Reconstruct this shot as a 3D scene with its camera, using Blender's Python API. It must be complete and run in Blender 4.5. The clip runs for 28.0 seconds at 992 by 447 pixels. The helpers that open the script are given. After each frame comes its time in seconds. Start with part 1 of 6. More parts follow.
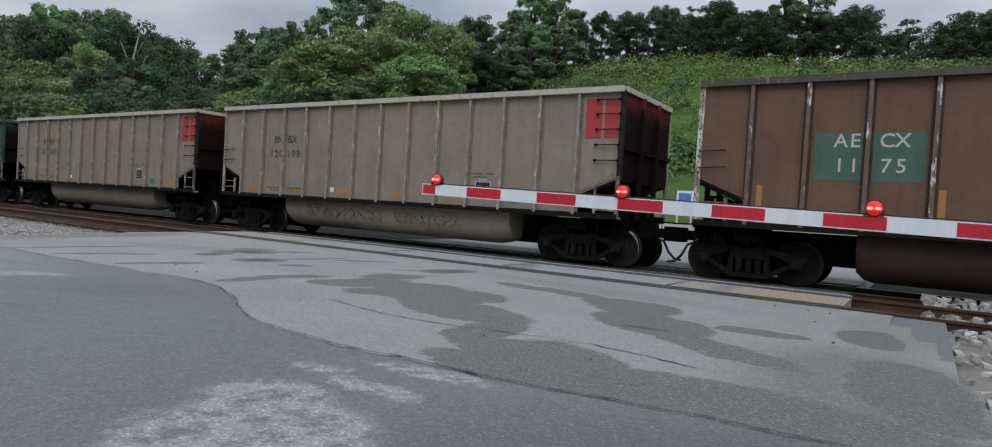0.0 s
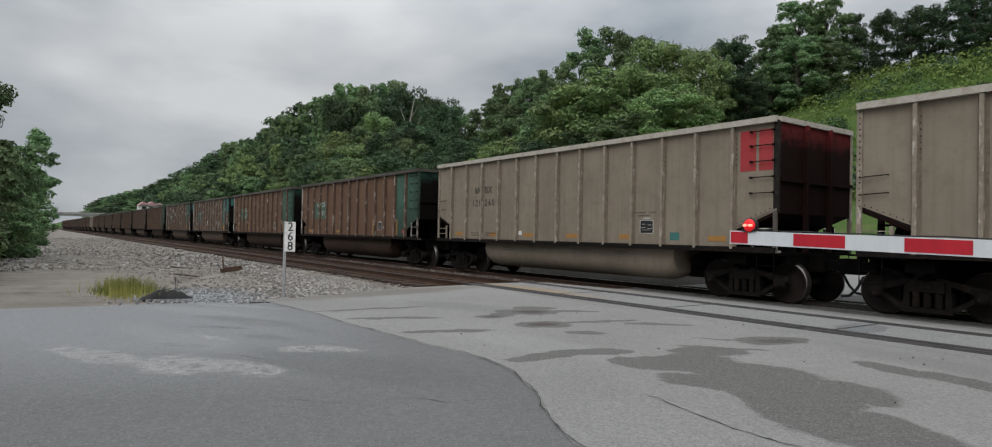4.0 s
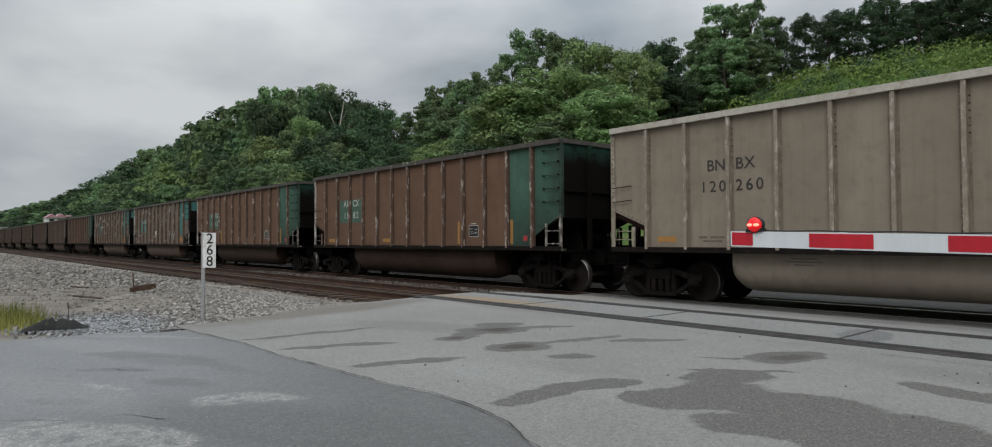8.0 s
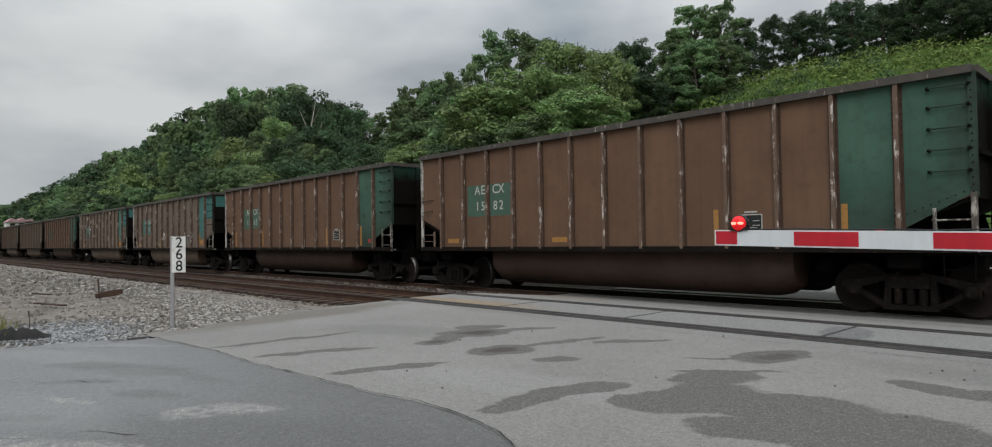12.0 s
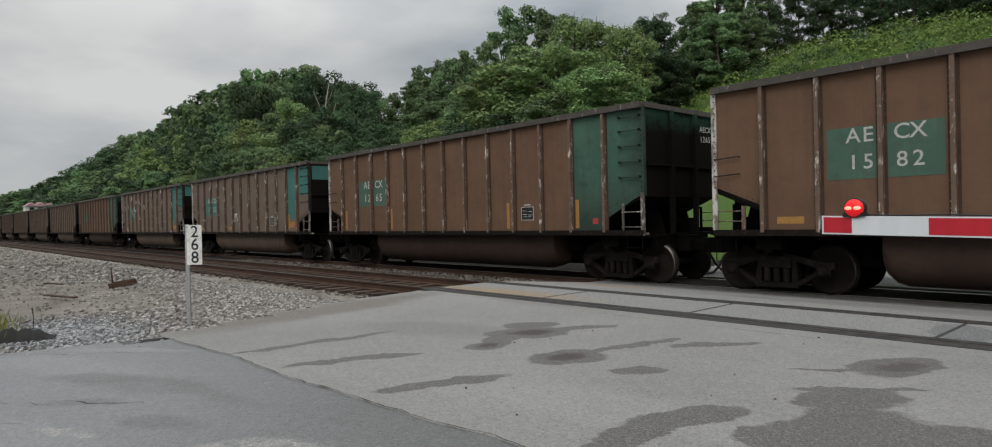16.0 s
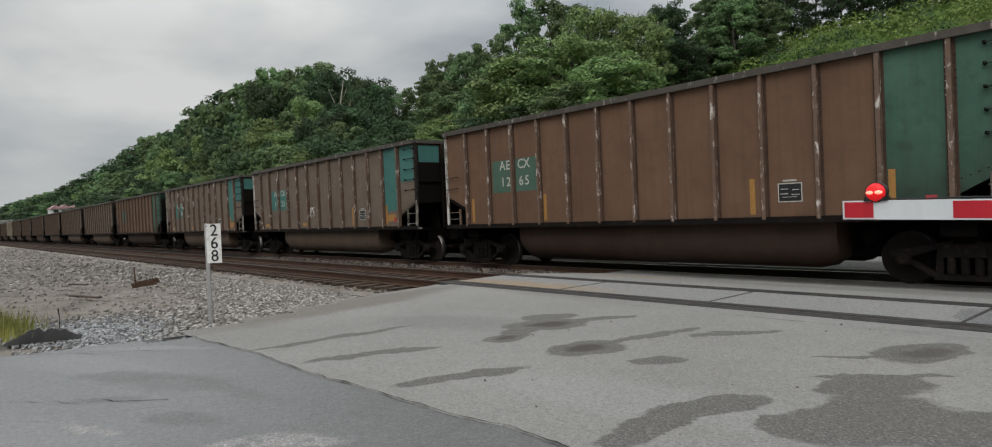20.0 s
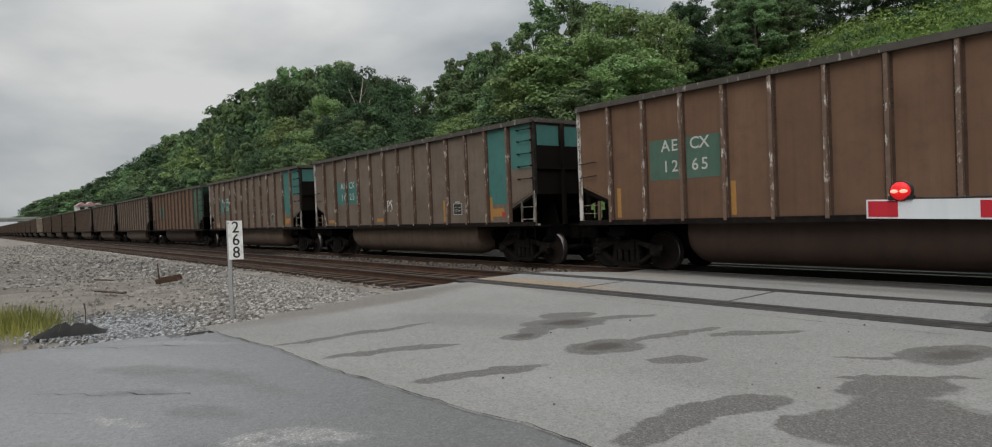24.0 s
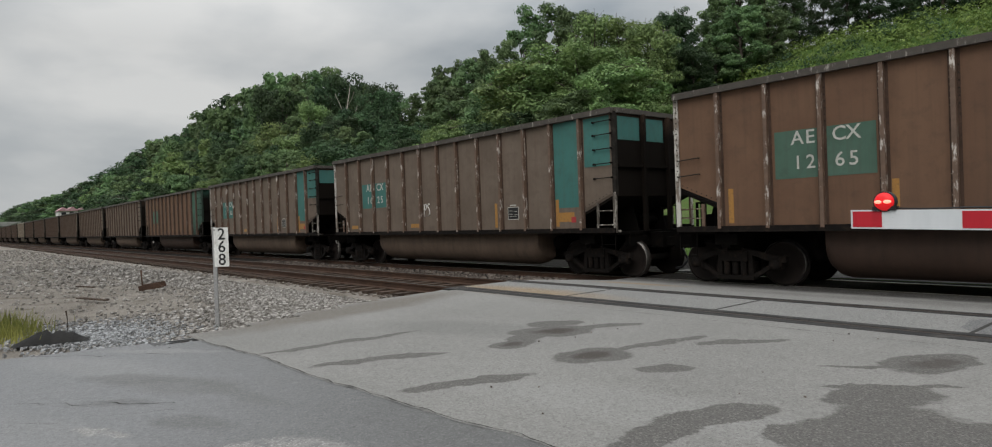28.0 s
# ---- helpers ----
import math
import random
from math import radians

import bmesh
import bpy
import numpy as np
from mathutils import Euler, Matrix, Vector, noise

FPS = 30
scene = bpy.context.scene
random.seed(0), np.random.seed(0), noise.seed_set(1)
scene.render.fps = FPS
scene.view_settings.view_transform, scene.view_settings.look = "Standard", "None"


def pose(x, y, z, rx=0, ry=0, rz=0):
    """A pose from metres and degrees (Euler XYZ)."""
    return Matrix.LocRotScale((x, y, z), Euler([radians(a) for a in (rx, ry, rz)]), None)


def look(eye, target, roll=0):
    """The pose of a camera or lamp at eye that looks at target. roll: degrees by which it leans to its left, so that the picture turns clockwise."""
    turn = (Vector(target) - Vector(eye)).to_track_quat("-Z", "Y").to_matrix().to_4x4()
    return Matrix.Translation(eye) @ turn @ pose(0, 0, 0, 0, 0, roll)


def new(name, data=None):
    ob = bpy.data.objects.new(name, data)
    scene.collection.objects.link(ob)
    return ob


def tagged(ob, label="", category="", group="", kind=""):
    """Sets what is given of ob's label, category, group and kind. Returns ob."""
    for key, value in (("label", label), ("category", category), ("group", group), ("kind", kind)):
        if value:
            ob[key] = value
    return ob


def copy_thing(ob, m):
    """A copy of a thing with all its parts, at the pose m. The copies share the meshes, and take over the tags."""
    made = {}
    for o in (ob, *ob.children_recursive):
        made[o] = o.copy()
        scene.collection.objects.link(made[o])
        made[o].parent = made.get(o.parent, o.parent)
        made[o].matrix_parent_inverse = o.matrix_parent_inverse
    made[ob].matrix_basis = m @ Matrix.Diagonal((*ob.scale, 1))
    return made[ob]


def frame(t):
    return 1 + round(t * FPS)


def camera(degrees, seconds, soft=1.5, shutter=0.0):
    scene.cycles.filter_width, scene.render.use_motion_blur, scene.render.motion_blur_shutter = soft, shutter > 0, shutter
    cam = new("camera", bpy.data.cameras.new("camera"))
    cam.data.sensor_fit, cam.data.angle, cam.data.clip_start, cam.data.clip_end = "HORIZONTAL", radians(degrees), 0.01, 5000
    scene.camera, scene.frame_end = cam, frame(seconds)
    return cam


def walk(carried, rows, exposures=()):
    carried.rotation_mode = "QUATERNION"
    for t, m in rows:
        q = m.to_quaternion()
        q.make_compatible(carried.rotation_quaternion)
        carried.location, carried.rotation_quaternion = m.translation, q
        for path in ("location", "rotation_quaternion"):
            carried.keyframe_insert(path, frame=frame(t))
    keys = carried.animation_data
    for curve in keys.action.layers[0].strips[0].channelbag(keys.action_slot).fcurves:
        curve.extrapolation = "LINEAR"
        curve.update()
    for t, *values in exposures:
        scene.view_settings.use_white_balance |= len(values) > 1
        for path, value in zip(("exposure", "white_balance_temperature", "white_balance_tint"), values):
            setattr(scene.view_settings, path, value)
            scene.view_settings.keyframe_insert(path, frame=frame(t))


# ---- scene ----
# ---------------------------------------------------------------- camera
cam = camera(74.0, 28.0, soft=1.1)
PATH = [
    (0, (2.757, -1.013, 0.943), (1.664, 0.661, 0.898), 3.50),
    (0.5, (2.757, -1.013, 0.943), (1.570, 0.597, 0.929), 2.15),
    (1, (2.757, -1.013, 0.943), (1.512, 0.553, 0.947), 1.21),
    (1.5, (2.757, -1.013, 0.943), (1.479, 0.525, 0.955), 0.60),
    (2, (2.757, -1.013, 0.943), (1.384, 0.439, 1.022), 0.91),
    (2.5, (2.757, -1.013, 0.943), (1.204, 0.244, 1.037), 0.60),
    (3, (2.700, -0.985, 0.955), (1.003, 0.070, 1.036), 1.21),
    (3.5, (2.100, -0.695, 1.070), (0.440, 0.420, 1.120), 1.30),
    (4.5, (0.760, -0.120, 1.165), (-0.850, 1.070, 1.200), 0.90),
    (5.5, (0.102, 0.113, 1.188), (-1.380, 1.456, 1.211), 0.54),
    (6, (0.098, 0.109, 1.185), (-1.391, 1.443, 1.199), -0.29),
    (6.5, (0.100, 0.110, 1.181), (-1.395, 1.439, 1.190), -0.46),
    (7, (0.104, 0.116, 1.178), (-1.396, 1.439, 1.195), -0.61),
    (7.5, (0.104, 0.113, 1.185), (-1.401, 1.430, 1.218), -0.55),
    (8, (0.106, 0.118, 1.183), (-1.404, 1.428, 1.230), -0.31),
    (8.5, (0.103, 0.110, 1.181), (-1.406, 1.421, 1.236), -0.02),
    (9, (0.107, 0.111, 1.178), (-1.403, 1.422, 1.236), -0.06),
    (9.5, (0.102, 0.116, 1.176), (-1.405, 1.430, 1.234), -0.01),
    (10, (0.098, 0.114, 1.177), (-1.402, 1.437, 1.235), -0.09),
    (10.5, (0.101, 0.120, 1.176), (-1.393, 1.448, 1.234), -0.17),
    (11, (0.104, 0.111, 1.180), (-1.384, 1.447, 1.236), -0.36),
    (11.5, (0.104, 0.113, 1.179), (-1.376, 1.456, 1.234), -0.53),
    (13.5, (-1.115, 0.473, 1.267), (-2.492, 1.923, 1.286), -1.81),
    (14, (-1.148, 0.503, 1.274), (-2.567, 1.912, 1.274), -2.06),
    (14.5, (-1.146, 0.511, 1.275), (-2.580, 1.905, 1.263), -1.95),
    (15, (-1.144, 0.509, 1.270), (-2.576, 1.904, 1.256), -1.43),
    (15.5, (-1.145, 0.513, 1.271), (-2.584, 1.902, 1.258), -1.09),
    (16, (-1.132, 0.515, 1.280), (-2.618, 1.854, 1.269), -1.26),
    (16.5, (-1.137, 0.531, 1.280), (-2.645, 1.845, 1.270), -1.58),
    (17, (-1.135, 0.524, 1.282), (-2.653, 1.827, 1.275), -1.82),
    (17.5, (-1.136, 0.526, 1.276), (-2.654, 1.829, 1.272), -2.03),
    (18, (-1.139, 0.519, 1.275), (-2.651, 1.828, 1.270), -2.16),
    (18.5, (-1.137, 0.522, 1.275), (-2.643, 1.838, 1.266), -2.24),
    (19, (-1.145, 0.525, 1.274), (-2.647, 1.847, 1.253), -2.36),
    (19.5, (-1.144, 0.519, 1.269), (-2.642, 1.843, 1.240), -2.50),
    (20, (-1.135, 0.529, 1.276), (-2.655, 1.829, 1.245), -2.48),
    (20.5, (-1.116, 0.522, 1.278), (-2.679, 1.771, 1.253), -2.03),
    (21, (-1.117, 0.518, 1.279), (-2.685, 1.761, 1.259), -1.68),
    (21.5, (-1.116, 0.525, 1.278), (-2.687, 1.761, 1.259), -1.73),
    (23.5, (-1.130, 0.522, 1.276), (-2.686, 1.778, 1.246), -2.24),
    (24, (-1.131, 0.525, 1.269), (-2.687, 1.782, 1.236), -2.28),
    (24.5, (-1.129, 0.524, 1.270), (-2.684, 1.781, 1.234), -2.35),
    (25, (-1.140, 0.508, 1.261), (-2.690, 1.770, 1.230), -2.31),
    (25.5, (-1.124, 0.522, 1.268), (-2.677, 1.782, 1.237), -2.56),
    (26, (-1.127, 0.524, 1.272), (-2.686, 1.777, 1.248), -2.49),
    (26.5, (-1.122, 0.516, 1.275), (-2.685, 1.763, 1.256), -2.37),
    (27, (-1.125, 0.517, 1.271), (-2.688, 1.764, 1.255), -2.23),
    (27.5, (-1.126, 0.514, 1.272), (-2.688, 1.763, 1.258), -2.15),
    (28, (-1.140, 0.509, 1.282), (-2.670, 1.798, 1.269), -2.02),
]
walk(cam, [(t, look(eye, target, roll)) for t, eye, target, roll in PATH],
     [(0, -0.24, 5950, 10), (1, -0.13, 6250, 10), (2, -0.26, 6350, 10), (3, -0.28, 6450, 10), (8, -0.32, 6370, 8), (16, -0.26, 6610, 9), (28, -0.26, 6630, 9)])

# ---------------------------------------------------------------- world, sun
SUN_EL, SUN_AZ = radians(44), radians(150)
world = bpy.data.worlds.new("overcast_sky")
scene.world = world
world.use_nodes = True


def link(tree, a, b):
    tree.links.new(a, b)


def build_world():
    nt = world.node_tree
    nt.nodes.clear()
    N = nt.nodes.new
    out, bg = N("ShaderNodeOutputWorld"), N("ShaderNodeBackground")
    sky = N("ShaderNodeTexSky")
    sky.sky_type, sky.sun_disc = "NISHITA", False
    sky.sun_elevation, sky.sun_rotation = SUN_EL, SUN_AZ
    sky.dust_density, sky.ozone_density = 4.0, 1.0
    tc, mp = N("ShaderNodeTexCoord"), N("ShaderNodeMapping")
    mp.inputs["Scale"].default_value = (1.0, 1.0, 2.6)
    mp.inputs["Rotation"].default_value = (0.12, 0.0, 0.35)
    n1, n2 = N("ShaderNodeTexNoise"), N("ShaderNodeTexNoise")
    n1.inputs["Scale"].default_value, n1.inputs["Detail"].default_value = 1.7, 5.0
    n1.inputs["Roughness"].default_value, n1.inputs["Distortion"].default_value = 0.45, 0.5
    n2.inputs["Scale"].default_value, n2.inputs["Detail"].default_value = 4.5, 6.0
    mixn = N("ShaderNodeMath")
    mixn.operation = "MULTIPLY_ADD"
    mixn.inputs[1].default_value = 0.36
    ramp = N("ShaderNodeValToRGB")
    ramp.color_ramp.elements[0].position, ramp.color_ramp.elements[1].position = 0.50, 0.80
    ramp.color_ramp.elements[0].color = (0.36, 0.405, 0.45, 1)
    ramp.color_ramp.elements[1].color = (0.80, 0.81, 0.815, 1)
    mul = N("ShaderNodeMix")
    mul.data_type = "RGBA"
    mul.inputs[0].default_value = 0.93
    skys = N("ShaderNodeVectorMath")
    skys.operation = "SCALE"
    skys.inputs[3].default_value = 0.10
    link(nt, tc.outputs["Generated"], mp.inputs[0])
    link(nt, mp.outputs[0], n1.inputs["Vector"])
    link(nt, mp.outputs[0], n2.inputs["Vector"])
    link(nt, n2.outputs["Fac"], mixn.inputs[0])
    link(nt, n1.outputs["Fac"], mixn.inputs[2])
    link(nt, mixn.outputs[0], ramp.inputs[0])
    link(nt, sky.outputs[0], skys.inputs[0])
    link(nt, skys.outputs[0], mul.inputs[6])
    link(nt, ramp.outputs[0], mul.inputs[7])
    link(nt, mul.outputs[2], bg.inputs[0])
    # an overcast sky is brightest overhead
    sep = N("ShaderNodeSeparateXYZ")
    link(nt, tc.outputs["Generated"], sep.inputs[0])
    rise = N("ShaderNodeMapRange")
    rise.inputs["From Min"].default_value, rise.inputs["From Max"].default_value = 0.25, 0.95
    rise.inputs["To Min"].default_value, rise.inputs["To Max"].default_value = 0.98, 3.0
    link(nt, sep.outputs[2], rise.inputs["Value"])
    link(nt, rise.outputs[0], bg.inputs[1])
    link(nt, bg.outputs[0], out.inputs[0])


build_world()
sun = new("sun", bpy.data.lights.new("sun", "SUN"))
sun.data.energy, sun.data.angle, sun.data.color = 1.25, radians(35), (1.0, 0.97, 0.93)
sun.rotation_euler = (radians(90) - SUN_EL, 0, radians(180) - SUN_AZ)

# ---------------------------------------------------------------- mesh helpers
def box(bm, x0, y0, z0, x1, y1, z1, m=None):
    vs = [bm.verts.new((x, y, z)) for x in (x0, x1) for y in (y0, y1) for z in (z0, z1)]
    if m:
        for v in vs:
            v.co = m @ v.co
    for f in ((0, 1, 3, 2), (4, 6, 7, 5), (0, 4, 5, 1), (2, 3, 7, 6), (0, 2, 6, 4), (1, 5, 7, 3)):
        bm.faces.new([vs[i] for i in f])
    return vs


def prism(bm, poly, a0, a1, axis="y"):
    """A polygon of (u, v) pushed from a0 to a1 along an axis; (u, v) are the other two in order."""
    def co(u, v, a):
        return {"y": (u, a, v), "x": (a, u, v), "z": (u, v, a)}[axis]
    n = len(poly)
    A = [bm.verts.new(co(u, v, a0)) for u, v in poly]
    B = [bm.verts.new(co(u, v, a1)) for u, v in poly]
    bm.faces.new(A)
    bm.faces.new(B[::-1])
    for i in range(n):
        bm.faces.new((A[i], B[i], B[(i + 1) % n], A[(i + 1) % n]))


def tube(bm, pts, r, seg=8, cap=True):
    """A round bar along points; r is one radius or one for each point."""
    pts = [Vector(p) for p in pts]
    rs = r if isinstance(r, (list, tuple)) else [r] * len(pts)
    rings, up = [], None
    for i, p in enumerate(pts):
        d = (pts[min(i + 1, len(pts) - 1)] - pts[max(i - 1, 0)]).normalized()
        if up is None:
            up = Vector((0, 0, 1)) if abs(d.z) < 0.9 else Vector((1, 0, 0))
        side = d.cross(up).normalized()
        up = side.cross(d).normalized()
        rings.append([bm.verts.new(p + (side * math.cos(2 * math.pi * k / seg) + up * math.sin(2 * math.pi * k / seg)) * rs[i]) for k in range(seg)])
    for a, b in zip(rings, rings[1:]):
        for k in range(seg):
            f = bm.faces.new((a[k], a[(k + 1) % seg], b[(k + 1) % seg], b[k]))
            f.smooth = True
    if cap:
        bm.faces.new(rings[0][::-1])
        bm.faces.new(rings[-1])


def lathe(bm, prof, centre, axis="y", seg=24, caps=True):
    """A profile of (radius, along) turned about an axis through centre."""
    rings = []
    for r, a in prof:
        ring = []
        for k in range(seg):
            c, s = math.cos(2 * math.pi * k / seg) * r, math.sin(2 * math.pi * k / seg) * r
            o = {"y": (c, a, s), "z": (c, s, a), "x": (a, c, s)}[axis]
            ring.append(bm.verts.new(Vector(centre) + Vector(o)))
        rings.append(ring)
    for a, b in zip(rings, rings[1:]):
        for k in range(seg):
            bm.faces.new((a[k], a[(k + 1) % seg], b[(k + 1) % seg], b[k])).smooth = True
    if caps and prof[0][0] > 1e-4:
        bm.faces.new(rings[0][::-1])
    if caps and prof[-1][0] > 1e-4:
        bm.faces.new(rings[-1])


def mesh_of(bm, name, material):
    bmesh.ops.recalc_face_normals(bm, faces=bm.faces)
    me = bpy.data.meshes.new(name)
    bm.to_mesh(me)
    bm.free()
    me.materials.append(material)
    return me


def part(name, bm, material, parent, label=""):
    ob = new(name, bm if isinstance(bm, bpy.types.Mesh) else mesh_of(bm, name, material))
    ob.parent = parent
    return tagged(ob, label)


def solid(name, bm, material, label="", category="", group="", kind=""):
    return tagged(new(name, mesh_of(bm, name, material)), label, category, group, kind)


def thing(name, label, category, group=""):
    return tagged(new(name), label, category, group)


def pydata(name, verts, faces, material):
    me = bpy.data.meshes.new(name)
    me.from_pydata(verts, [], faces)
    me.materials.append(material)
    me.update()
    return me


def text_mesh(body, size, material, name):
    cu = bpy.data.curves.new(name, "FONT")
    cu.body, cu.size, cu.align_x, cu.align_y = body, size, "CENTER", "CENTER"
    cu.extrude, cu.space_line, cu.resolution_u, cu.offset = 0.002, 1.0, 3, 0.006 * size
    ob = bpy.data.objects.new(name, cu)
    me = bpy.data.meshes.new_from_object(ob)
    bpy.data.objects.remove(ob)
    bpy.data.curves.remove(cu)
    me.name = name
    me.materials.clear()
    me.materials.append(material)
    return me


# ---------------------------------------------------------------- materials
def nodes_of(name):
    m = bpy.data.materials.new(name)
    m.use_nodes = True
    nt = m.node_tree
    return m, nt, nt.nodes["Principled BSDF"]


def noise_fac(nt, vec, scale, detail=4.0, rough=0.55, lo=0.35, hi=0.65):
    n = nt.nodes.new("ShaderNodeTexNoise")
    n.inputs["Scale"].default_value, n.inputs["Detail"].default_value, n.inputs["Roughness"].default_value = scale, detail, rough
    link(nt, vec, n.inputs["Vector"])
    r = nt.nodes.new("ShaderNodeMapRange")
    r.inputs["From Min"].default_value, r.inputs["From Max"].default_value = lo, hi
    link(nt, n.outputs["Fac"], r.inputs["Value"])
    return r.outputs[0]


def blend(nt, fac, a, b, mode="MIX"):
    m = nt.nodes.new("ShaderNodeMix")
    m.data_type, m.blend_type = "RGBA", mode
    for sock, val in ((m.inputs[0], fac), (m.inputs[6], a), (m.inputs[7], b)):
        if isinstance(val, (int, float)):
            sock.default_value = val
        elif isinstance(val, tuple):
            sock.default_value = (*val, 1)
        else:
            link(nt, val, sock)
    return m.outputs[2]


def scaled(nt, vec, s):
    mp = nt.nodes.new("ShaderNodeMapping")
    mp.inputs["Scale"].default_value = s
    link(nt, vec, mp.inputs[0])
    return mp.outputs[0]


def math_node(nt, op, a, b=0.0, c=0.0):
    m = nt.nodes.new("ShaderNodeMath")
    m.operation = op
    for i, v in enumerate((a, b, c)):
        if isinstance(v, (int, float)):
            m.inputs[i].default_value = v
        else:
            link(nt, v, m.inputs[i])
    return m.outputs[0]


def bump(nt, bsdf, height, strength, distance=0.01):
    b = nt.nodes.new("ShaderNodeBump")
    b.inputs["Strength"].default_value, b.inputs["Distance"].default_value = strength, distance
    link(nt, height, b.inputs["Height"])
    link(nt, b.outputs[0], bsdf.inputs["Normal"])


def surface(name, a, b, dirt=None, coarse=1.0, fine=30.0, rough=0.8, metal=0.0, bumpy=0.2, spec=0.3, rnd=0.0, dist=0.01):
    """Two tones mottled at a coarse scale, grain and relief at a fine one, with dirt in patches."""
    m, nt, bs = nodes_of(name)
    tc = nt.nodes.new("ShaderNodeTexCoord").outputs["Object"]
    col = blend(nt, noise_fac(nt, tc, coarse), a, b)
    g = noise_fac(nt, tc, fine, 5.0, 0.65, 0.25, 0.75)
    col = blend(nt, 0.35, col, blend(nt, g, tuple(v * 0.55 for v in a), tuple(min(1, v * 1.35) for v in b)))
    if dirt:
        col = blend(nt, noise_fac(nt, tc, coarse * 2.7, 6.0, 0.6, 0.52, 0.70), col, dirt)
    if rnd:
        oi = nt.nodes.new("ShaderNodeObjectInfo")
        hsv = nt.nodes.new("ShaderNodeHueSaturation")
        link(nt, math_node(nt, "MULTIPLY_ADD", oi.outputs["Random"], rnd, 1 - rnd / 2), hsv.inputs["Value"])
        link(nt, col, hsv.inputs["Color"])
        col = hsv.outputs[0]
    link(nt, col, bs.inputs["Base Color"])
    bs.inputs["Roughness"].default_value, bs.inputs["Metallic"].default_value = rough, metal
    bs.inputs["Specular IOR Level"].default_value = spec
    if bumpy:
        bump(nt, bs, g, bumpy, dist)
    return m


def glow(name, colour, strength):
    m, nt, bs = nodes_of(name)
    bs.inputs["Base Color"].default_value = (*colour, 1)
    bs.inputs["Emission Color"].default_value = (*colour, 1)
    bs.inputs["Emission Strength"].default_value = strength
    return m


def car_paint(name, a, b, streak, grime, fade_low=0.0, smear=0.0):
    """Weathered side sheet: mottled paint, run-down streaks and coal dust."""
    m, nt, bs = nodes_of(name)
    tc = nt.nodes.new("ShaderNodeTexCoord").outputs["Object"]
    oi = nt.nodes.new("ShaderNodeObjectInfo")
    off = nt.nodes.new("ShaderNodeVectorMath")
    off.operation = "ADD"
    link(nt, tc, off.inputs[0])
    cmb = nt.nodes.new("ShaderNodeCombineXYZ")
    link(nt, math_node(nt, "MULTIPLY", oi.outputs["Random"], 40.0), cmb.inputs[0])
    link(nt, cmb.outputs[0], off.inputs[1])
    v = off.outputs[0]
    col = blend(nt, noise_fac(nt, v, 0.9, 5.0), a, b)
    st = noise_fac(nt, scaled(nt, v, (7.0, 7.0, 0.35)), 1.0, 6.0, 0.6, 0.48, 0.80)
    col = blend(nt, math_node(nt, "MULTIPLY", st, 0.55), col, streak)
    gr = noise_fac(nt, v, 3.5, 8.0, 0.7, 0.50, 0.78)
    col = blend(nt, math_node(nt, "MULTIPLY", gr, 0.6), col, grime)
    # end sheets: the colour runs to near black from the top down
    if fade_low:
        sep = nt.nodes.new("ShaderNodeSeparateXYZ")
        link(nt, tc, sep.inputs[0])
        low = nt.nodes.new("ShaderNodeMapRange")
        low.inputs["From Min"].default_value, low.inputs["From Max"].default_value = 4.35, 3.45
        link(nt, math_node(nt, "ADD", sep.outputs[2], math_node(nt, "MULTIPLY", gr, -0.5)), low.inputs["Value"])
        col = blend(nt, math_node(nt, "MULTIPLY", low.outputs[0], fade_low), col, (0.006, 0.005, 0.0042))
    if smear:
        sep = nt.nodes.new("ShaderNodeSeparateXYZ")
        link(nt, tc, sep.inputs[0])
        ragged = math_node(nt, "MULTIPLY", noise_fac(nt, v, 1.6, 6.0, 0.65, 0.2, 0.8), 0.9)
        side = nt.nodes.new("ShaderNodeMapRange")
        side.inputs["From Min"].default_value, side.inputs["From Max"].default_value = 14.25, 15.2
        link(nt, math_node(nt, "ADD", sep.outputs[0], ragged), side.inputs["Value"])
        foot = nt.nodes.new("ShaderNodeMapRange")
        foot.inputs["From Min"].default_value, foot.inputs["From Max"].default_value = 2.3, 0.9
        link(nt, math_node(nt, "SUBTRACT", sep.outputs[2], ragged), foot.inputs["Value"])
        both = math_node(nt, "MULTIPLY", math_node(nt, "MAXIMUM", side.outputs[0], math_node(nt, "MULTIPLY", foot.outputs[0], 0.75)), smear)
        col = blend(nt, both, col, (0.012, 0.0095, 0.008))
    link(nt, col, bs.inputs["Base Color"])
    bs.inputs["Roughness"].default_value = 0.85 if fade_low else 0.72
    bs.inputs["Specular IOR Level"].default_value = 0.06 if fade_low else 0.25
    dent = noise_fac(nt, v, 2.2, 3.0, 0.5, 0.2, 0.8)
    grain = noise_fac(nt, v, 60.0, 3.0, 0.6, 0.2, 0.8)
    bump(nt, bs, math_node(nt, "MULTIPLY_ADD", grain, 0.12, dent), 0.25, 0.02)
    return m


